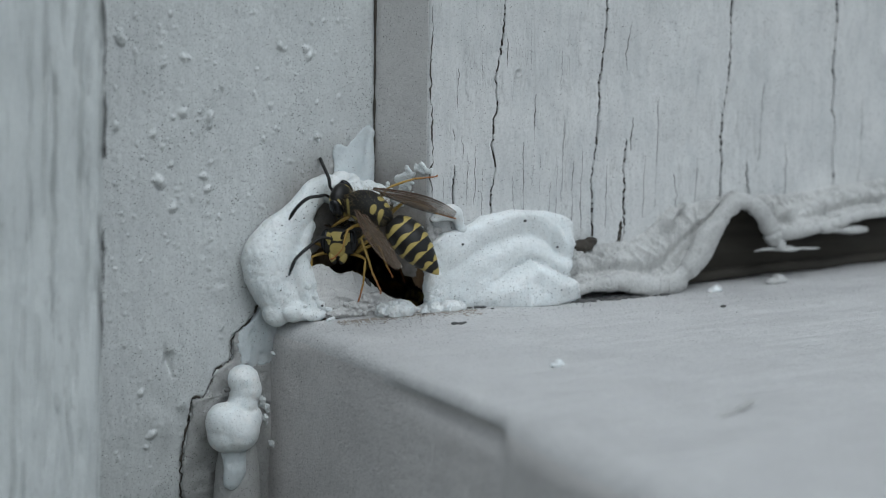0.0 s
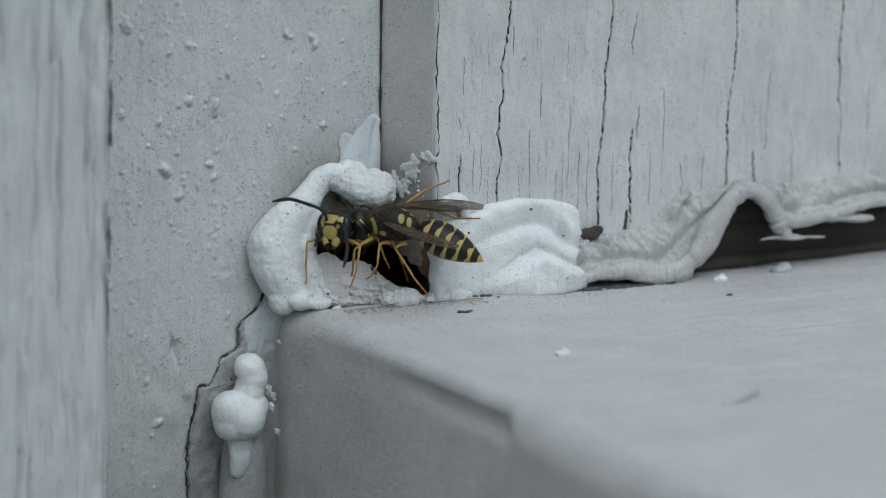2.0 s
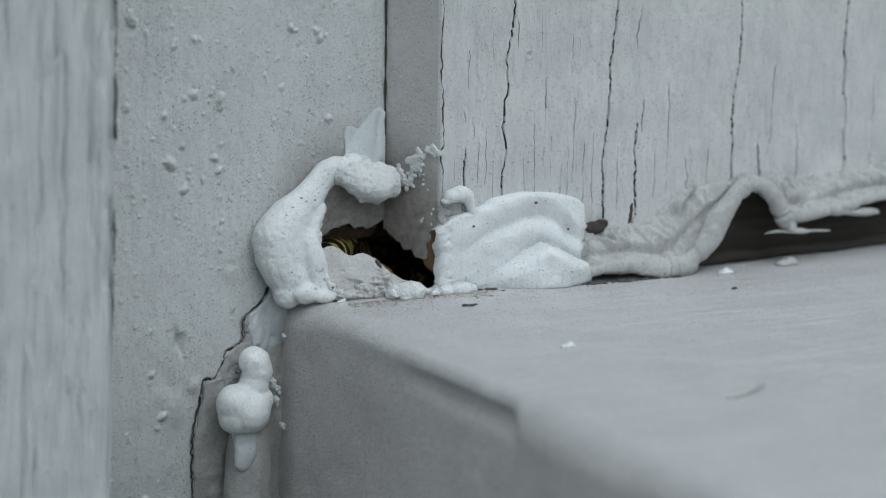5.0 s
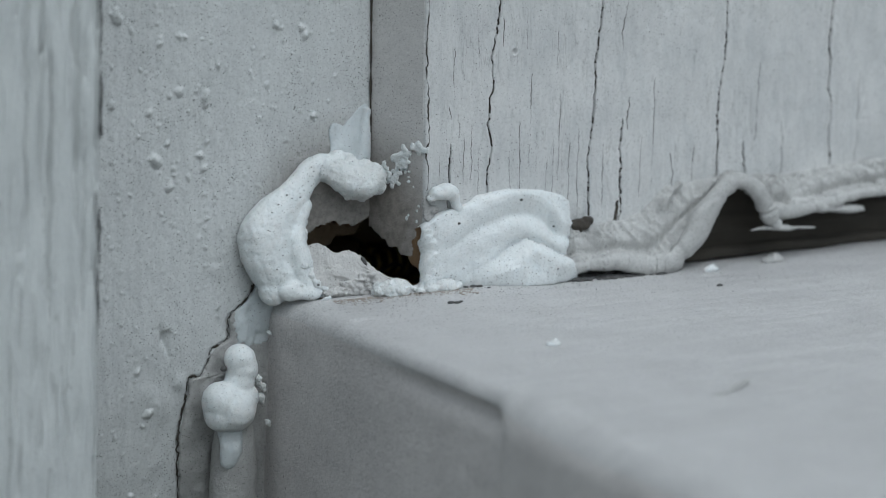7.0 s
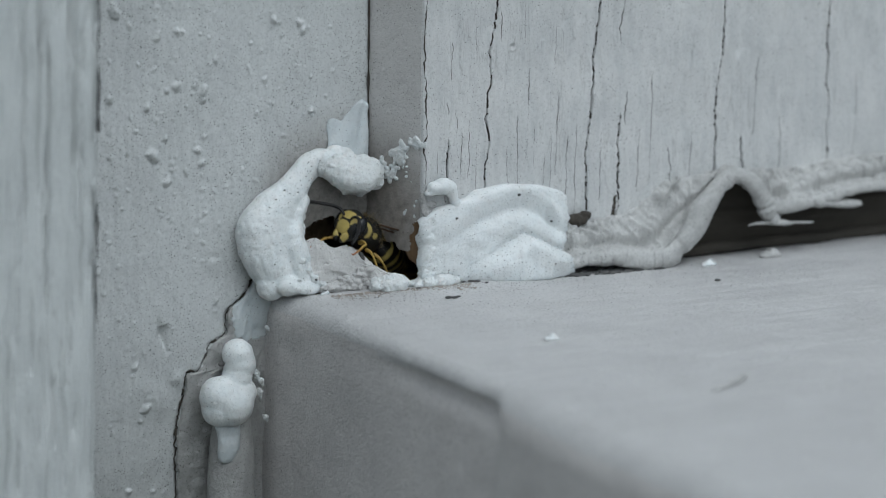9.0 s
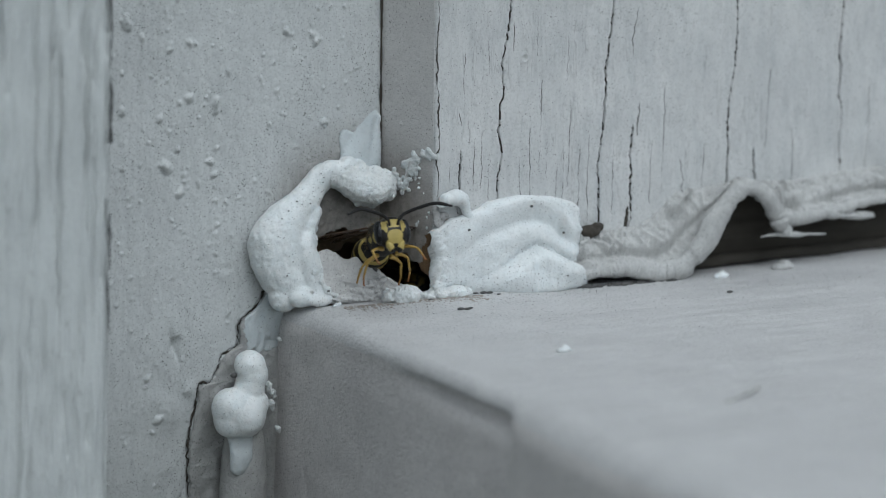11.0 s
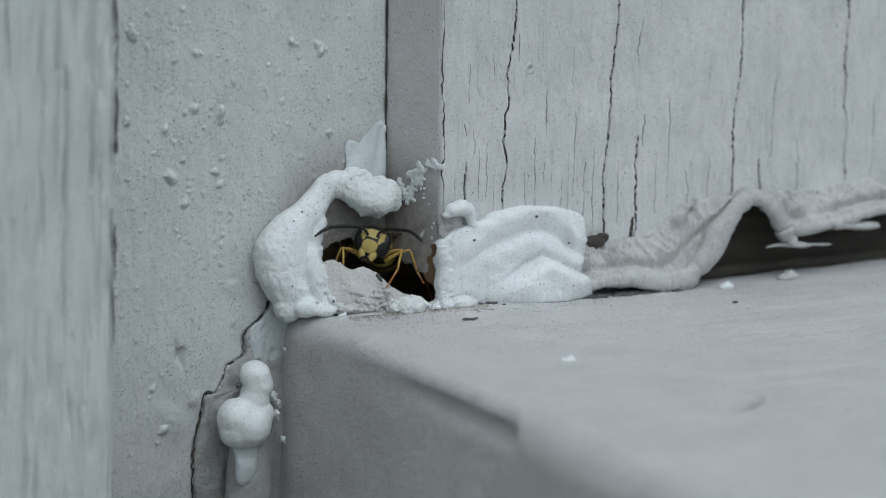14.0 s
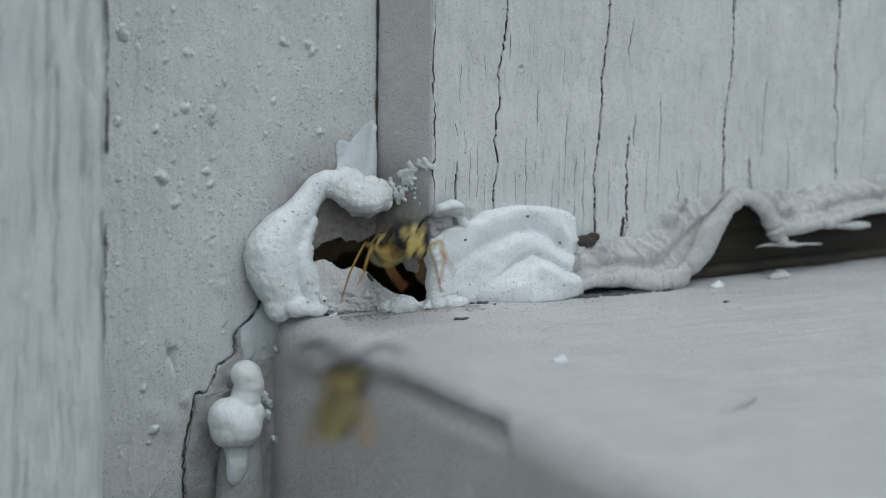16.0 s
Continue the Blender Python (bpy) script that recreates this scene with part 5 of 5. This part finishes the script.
TUCKED = {"front": (LEGS["front"][0], (2.3, 1.6, -1.7), (2.0, 1.7, -2.9), (1.7, 1.5, -3.9)), "middle": (LEGS["middle"][0], (0.5, 1.7, -1.9), (-0.5, 2.0, -2.9), (-1.3, 1.9, -3.6)),
          "hind": (LEGS["hind"][0], (-1.6, 1.7, -1.9), (-3.0, 1.9, -2.8), (-4.2, 1.8, -3.6))}
READY = {**TUCKED, "front": (LEGS["front"][0], (2.6, 1.9, -1.5), (3.6, 2.0, -2.3), (4.4, 2.0, -3.0))}
STANDING = {"front": (LEGS["front"][0], (2.4, 2.5, -0.7), (3.0, 2.3, -2.5), (3.7, 1.5, -4.3))}
leaver, leaver_parts = wasp("yellow and black wasp coming out of the hole", {}, SWEPT)
climber, climber_parts = wasp("yellow and black wasp climbing over the rim", CLIMBING, CURVED)
scout, scout_parts = wasp("yellow and black wasp that flies up from the hole", READY, SWEPT)
follower, follower_parts = wasp("yellow and black wasp standing on the lip", STANDING, SWEPT)
arrival, arrival_parts = wasp("yellow and black wasp flying in to the sill", TUCKED, CURVED)


def motions():
    walk(leaver, [
        (0, P(-5.3, 4.8, 6.2, -0, -5, -129)),
        (0.3, P(-5.2, 4.5, 6.2, -1, -5, -132)),
        (0.6, P(-5.8, 3.9, 6.8, -1, -5, -137)),
        (1.0, P(-6.2, 3.6, 6.9, -1, -7, -138)),
        (1.2, P(-6.4, 3.5, 6.7, -1, -8, -138)),
        (1.5, P(-6.5, 3.3, 6.7, -1, -8, -138)),
        (1.8, P(-7.0, 3.0, 6.9, -1, -11, -138)),
        (2.1, P(-6.8, 2.9, 6.5, -1, -11, -135)),
        (2.4, P(-7.9, 2.5, 7.1, -1, -11, -138)),
        (2.7, P(-7.8, 2.1, 6.9, -2, -11, -141)),
        (3, P(-7.7, 1.9, 5.7, -1, -8, -138)),
        (3.3, P(-8.6, 1.6, 5.8, -1, -8, -132)),
        (3.5, P(-8.2, 1.3, 6.3, 0, -11, -123)),
        (3.6, P(-9.7, -1.7, 7.5, 1, -23, -117)),
        (3.7, P(-11.5, -5.7, 12.7, 2, -29, -114)),
        (3.8, P(-9.8, -9.7, 23.0, 3, -20, -112)),
        (3.9, P(-8.0, -13.9, 33.5, 3, -30, -108)),
        (4.3, P(40.0, -60.0, 140.0, 3, -41, -105)),
        (16, P(100.0, -90.0, 260.0, 3, -41, -105)),
    ])
    walk(climber, [
        (0, P(-5.4, 0.5, 9.4, -37, -18, 126)),
        (0.3, P(-4.4, 0.4, 8.7, -36, -18, 130)),
        (0.6, P(-4.0, 0.1, 8.2, -31, -15, 134)),
        (0.9, P(-4.9, -0.1, 7.9, -29, -11, 135)),
        (1.2, P(-4.8, -0.2, 7.6, -28, -8, 136)),
        (1.5, P(-4.5, -0.3, 7.4, -26, -7, 137)),
        (2.1, P(-4.1, -0.5, 7.0, -23, -3, 137)),
        (2.4, P(-5.3, -0.6, 6.1, -24, 0, 138)),
        (3, P(-4.3, -0.8, 5.8, -23, -3, 137)),
        (3.5, P(-4.2, -0.8, 5.9, -22, -2, 135)),
        (3.7, P(-3.7, -0.4, 5.6, -18, -3, 121)),
        (3.8, P(-3.7, 0.3, 5.3, -11, -1, 112)),
        (4, P(-3.2, 1.4, 4.9, -3, 9, 87)),
        (4.2, P(-3.2, 3.0, 5.0, -3, 14, 74)),
        (4.7, P(-3.5, 8.0, 3.0, 5, 11, 54)),
        (5.5, P(2.0, 16.0, 1.0, -1, 10, 30)),
        (6.2, P(14.0, 26.0, -3.0, -9, 8, 14)),
        (16, P(22.0, 30.0, -4.0, -9, 8, 14)),
    ])
    walk(scout, [
        (0, P(12.0, 20.0, -4.0, -3, -15, -152)),
        (6.6, P(8.0, 18.0, -4.0, -3, -21, -152)),
        (7.1, P(5.0, 13.5, -3.0, -3, -21, -152)),
        (7.5, P(5.4, 11.0, -1.8, -3, -25, -153)),
        (8, P(2.7, 7.2, -0.3, -4, -28, -158)),
        (8.4, P(0.1, 6.1, 1.8, -3, -22, -153)),
        (8.6, P(-0.8, 5.5, 2.6, -3, -25, -148)),
        (9, P(-3.3, 4.0, 4.2, -3, -28, -147)),
        (9.2, P(-4.2, 3.4, 5.2, -3, -28, -147)),
        (10, P(-4.6, 2.7, 5.6, -1, -22, -139)),
        (10.7, P(-5.9, -0.5, 5.8, 2, -23, -114)),
        (11.15, P(-5.1, -1.5, 5.9, 3, -23, -101)),
        (11.3, P(-3.4, -3.0, 8.0, 3, -18, -103)),
        (11.4, P(2.0, -4.0, 11.7, 2, -18, -105)),
        (11.5, P(5.2, -5.0, 15.0, 2, -18, -105)),
        (11.6, P(10.4, -6.0, 20.5, 2, -18, -105)),
        (11.7, P(14.6, -7.0, 25.3, 2, -18, -105)),
        (12, P(28.3, -9.0, 40.6, 2, -18, -105)),
        (12.6, P(160.0, -20.0, 120.0, 2, -18, -105)),
        (16, P(300.0, -40.0, 200.0, 2, -18, -105)),
    ])
    walk(follower, [
        (0, P(14.0, 34.0, -4.0, -3, -15, -152)),
        (11.4, P(8.0, 14.0, -3.0, -2, -22, -146)),
        (12, P(1.8, 7.1, 0.2, -2, -28, -140)),
        (12.3, P(0.8, 7.1, 0.9, -1, -26, -133)),
        (12.6, P(0.7, 6.6, 1.3, -2, -25, -140)),
        (12.9, P(-0.3, 5.8, 2.1, -3, -24, -153)),
        (13.2, P(-1.1, 5.6, 2.8, -2, -27, -147)),
        (13.5, P(-1.6, 5.3, 4.3, -1, -22, -139)),
        (13.8, P(-2.6, 5.3, 4.8, 1, -20, -120)),
        (14.1, P(-3.5, 4.7, 5.1, -0, -17, -129)),
        (14.4, P(-3.6, 4.6, 5.3, 1, -12, -120)),
        (14.7, P(-4.4, 3.4, 5.0, 1, -9, -120)),
        (15, P(-4.9, 2.3, 4.9, 1, -6, -117)),
        (15.2, P(-3.9, 1.6, 5.0, 2, -7, -111)),
        (15.4, P(-4.5, 0.8, 4.4, 2, -6, -111)),
        (15.6, P(-4.6, 0.3, 4.3, 1, -6, -114)),
        (15.8, P(-4.3, 0.1, 4.3, 1, -7, -114)),
        (15.9, P(-3.9, -0.2, 4.6, 2, -9, -111)),
        (16, P(-5.2, -4.5, 7.2, 3, -17, -102)),
    ])
    walk(arrival, [
        (0, P(-260.0, -200.0, 60.0, 6, -11, 30)),
        (15.3, P(-120.0, -150.0, 30.0, 6, -11, 30)),
        (15.6, P(-70.1, -62.0, 15.6, 1, -5, 53)),
        (15.7, P(-63.8, -60.0, 14.0, 1, -5, 53)),
        (15.8, P(-57.1, -58.0, 11.3, 1, -5, 54)),
        (15.9, P(-44.8, -55.0, 8.7, 1, -5, 56)),
        (16, P(-36.2, -52.0, 8.1, 1, -5, 56)),
    ])
    FLAP = (78, 0, -78, 0)
    # wings folded at (0, 0, 22) or so, raised and spread for flight
    for parts, late, up, gone in ((leaver_parts, 0, 3.05, 3.35), (climber_parts, 0, 99, 99), (scout_parts, 0, 11.1, 11.2), (follower_parts, 1, 14.9, 15.8), (arrival_parts, 1, -1, -0.5)):
        for side in (1, -1):
            for name, fold, half, full in (("forewing", 24, 48, 82), ("hindwing", 18, 40, 76)):
                rows = [(0, 0, 6, -side * fold)]
                if up > 16:
                    rows += [(16, 0, 6, -side * fold)]
                elif up < 0:
                    rows = [(0, 0, 10, -side * full)] + [(k / 30, 0, 10 + FLAP[(k + late) % 4], -side * full) for k in range(460, 482)]
                else:
                    rows += [(up, 0, 6, -side * fold), (up + 0.25, side * 15, 30, -side * half), (gone, side * 10, 30, -side * half), (gone + 0.1, 0, 12, -side * full)]
                    n = round((gone + 0.1) * 30)
                    rows += [(k / 30, 0, 12 + FLAP[(k + late) % 4], -side * full) for k in range(n + 1, n + 16) if k < 482]
                    rows += [(16.5, 0, 12, -side * full)]
                if parts is climber_parts:
                    tuck = 22 if side > 0 else 4
                    rows = [(0, 0, 6, -30 if side > 0 else 4), (0.3, 0, 6, -26 if side > 0 else 4), (0.6, 0, 6, -side * tuck), (3.6, 0, 6, -side * tuck), (3.9, 0, -14, -side * 10), (4.2, 0, -24, -side * 16), (16, 0, 4, -side * 14)]
                if parts is follower_parts:
                    rise, lift = (80, 34) if side < 0 else (16, 8)
                    rows[2:4] = [(15.15, side * 8, lift, -side * rise), (15.75, side * 8, lift, -side * rise)]
                key_part(parts[name, side], rows)
    key_part(climber_parts["abdomen"], [(0, 0, -24, -12), (0.6, 0, -25, -10), (1.2, 0, -22, -8), (2.0, 0, -13, -7), (3.0, 0, -17, -3), (3.5, 0, -17, -2), (3.8, 0, -24, 0), (4.0, 0, -27, 3), (4.2, 0, -36, 6), (5, 0, 0, 0), (16, 0, 0, 0)])
    key_part(leaver_parts["head"], [(0, 0, 5, 0), (1.5, 0, 0, -12), (2.4, 0, 0, -6), (3.3, 0, 5, 0), (16, 0, 0, 0)])
    key_part(leaver_parts["antenna", 1], [(0, 0, 0, 0), (0.5, 24, 0, 0), (0.8, 10, 0, 0), (1.2, -62, 0, 0), (2.1, -66, 0, 0), (2.4, 10, 0, 0), (2.7, -66, 0, 0), (3.1, 0, 0, 0), (16, 0, 0, 0)])
    key_part(leaver_parts["antenna", -1], [(0, 50, 0, 0), (0.4, 20, 0, 0), (0.9, 0, 0, 0), (1.2, 25, 0, 0), (1.5, -4, 0, 0), (2.4, -8, 0, 0), (2.7, 10, 0, 0), (3.3, 0, 0, 0), (16, 0, 0, 0)])
    key_part(climber_parts["hind", 1], [(0, 0, 0, 0), (3.7, 0, 0, 0), (4.0, 8, 0, 6), (4.2, 5, 0, 12), (16, -30, 0, 26)])
    key_part(climber_parts["hind", -1], [(0, 0, 0, 0), (2.4, 0, 0, 0), (2.9, -10, 0, 0), (3.6, -6, 0, 0), (4.0, 50, 0, 0), (4.2, 55, 0, 0), (16, 40, 0, 0)])
    key_part(climber_parts["middle", -1], [(0, 0, 0, 0), (0.4, -14, 0, 0), (1.6, -16, 0, 0), (2.15, -12, 0, 0), (2.4, 22, 0, 0), (3.3, 24, 0, 0), (4.0, 38, 0, 0), (16, 38, 0, 0)])
    key_part(climber_parts["front", 1], [(0, -50, 0, 0), (0.8, -42, 0, 0), (1.5, 0, 0, 0), (16, 0, 0, 0)])
    key_part(climber_parts["head"], [(0, 0, 15, 10), (1.5, 0, 25, 0), (4.2, 0, 10, 0), (16, 0, 0, 0)])
    key_part(scout_parts["head"], [(0, 0, 0, 0), (8.2, 0, 0, -4), (9, -12, -4, -8), (10, 0, 0, 0), (16, 0, 0, 0)])
    key_part(scout_parts["antenna", 1], [(0, 30, 0, 0), (8.2, 0, 0, 0), (8.9, -45, 0, 0), (9.2, -40, 0, 0), (10, 0, 0, 0), (16, 0, 0, 0)])
    key_part(scout_parts["antenna", -1], [(0, 0, 0, 0), (8.3, 0, 0, 0), (8.9, 32, 0, 0), (9.2, 28, 0, 0), (10, 0, 0, 0), (16, 0, 0, 0)])
    for side in (1, -1):
        key_part(follower_parts["front", side], [(0, 0, 0, 0), (13.9, 0, 0, 0), (14.3, 0, -24, 0), (15.0, 0, -16, 0), (15.4, 0, 0, 0), (16, 0, 0, 0)])
    key_part(follower_parts["head"], [(0, 0, 0, 0), (12.9, 0, 0, 0), (13.3, -24, 0, -6), (13.8, -18, 0, 0), (14.2, -15, 0, 0), (14.6, -6, 0, 0), (15, 0, 0, 0), (16, 0, 0, 0)])
    key_part(follower_parts["antenna", -1], [(0, 0, 0, 0), (12.8, 20, 0, 0), (13.5, 40, 0, 0), (14.0, 34, 0, 0), (14.35, 6, 0, 0), (14.7, 0, 0, 0), (15.1, 12, 0, 0), (16, 0, 0, 0)])


motions()
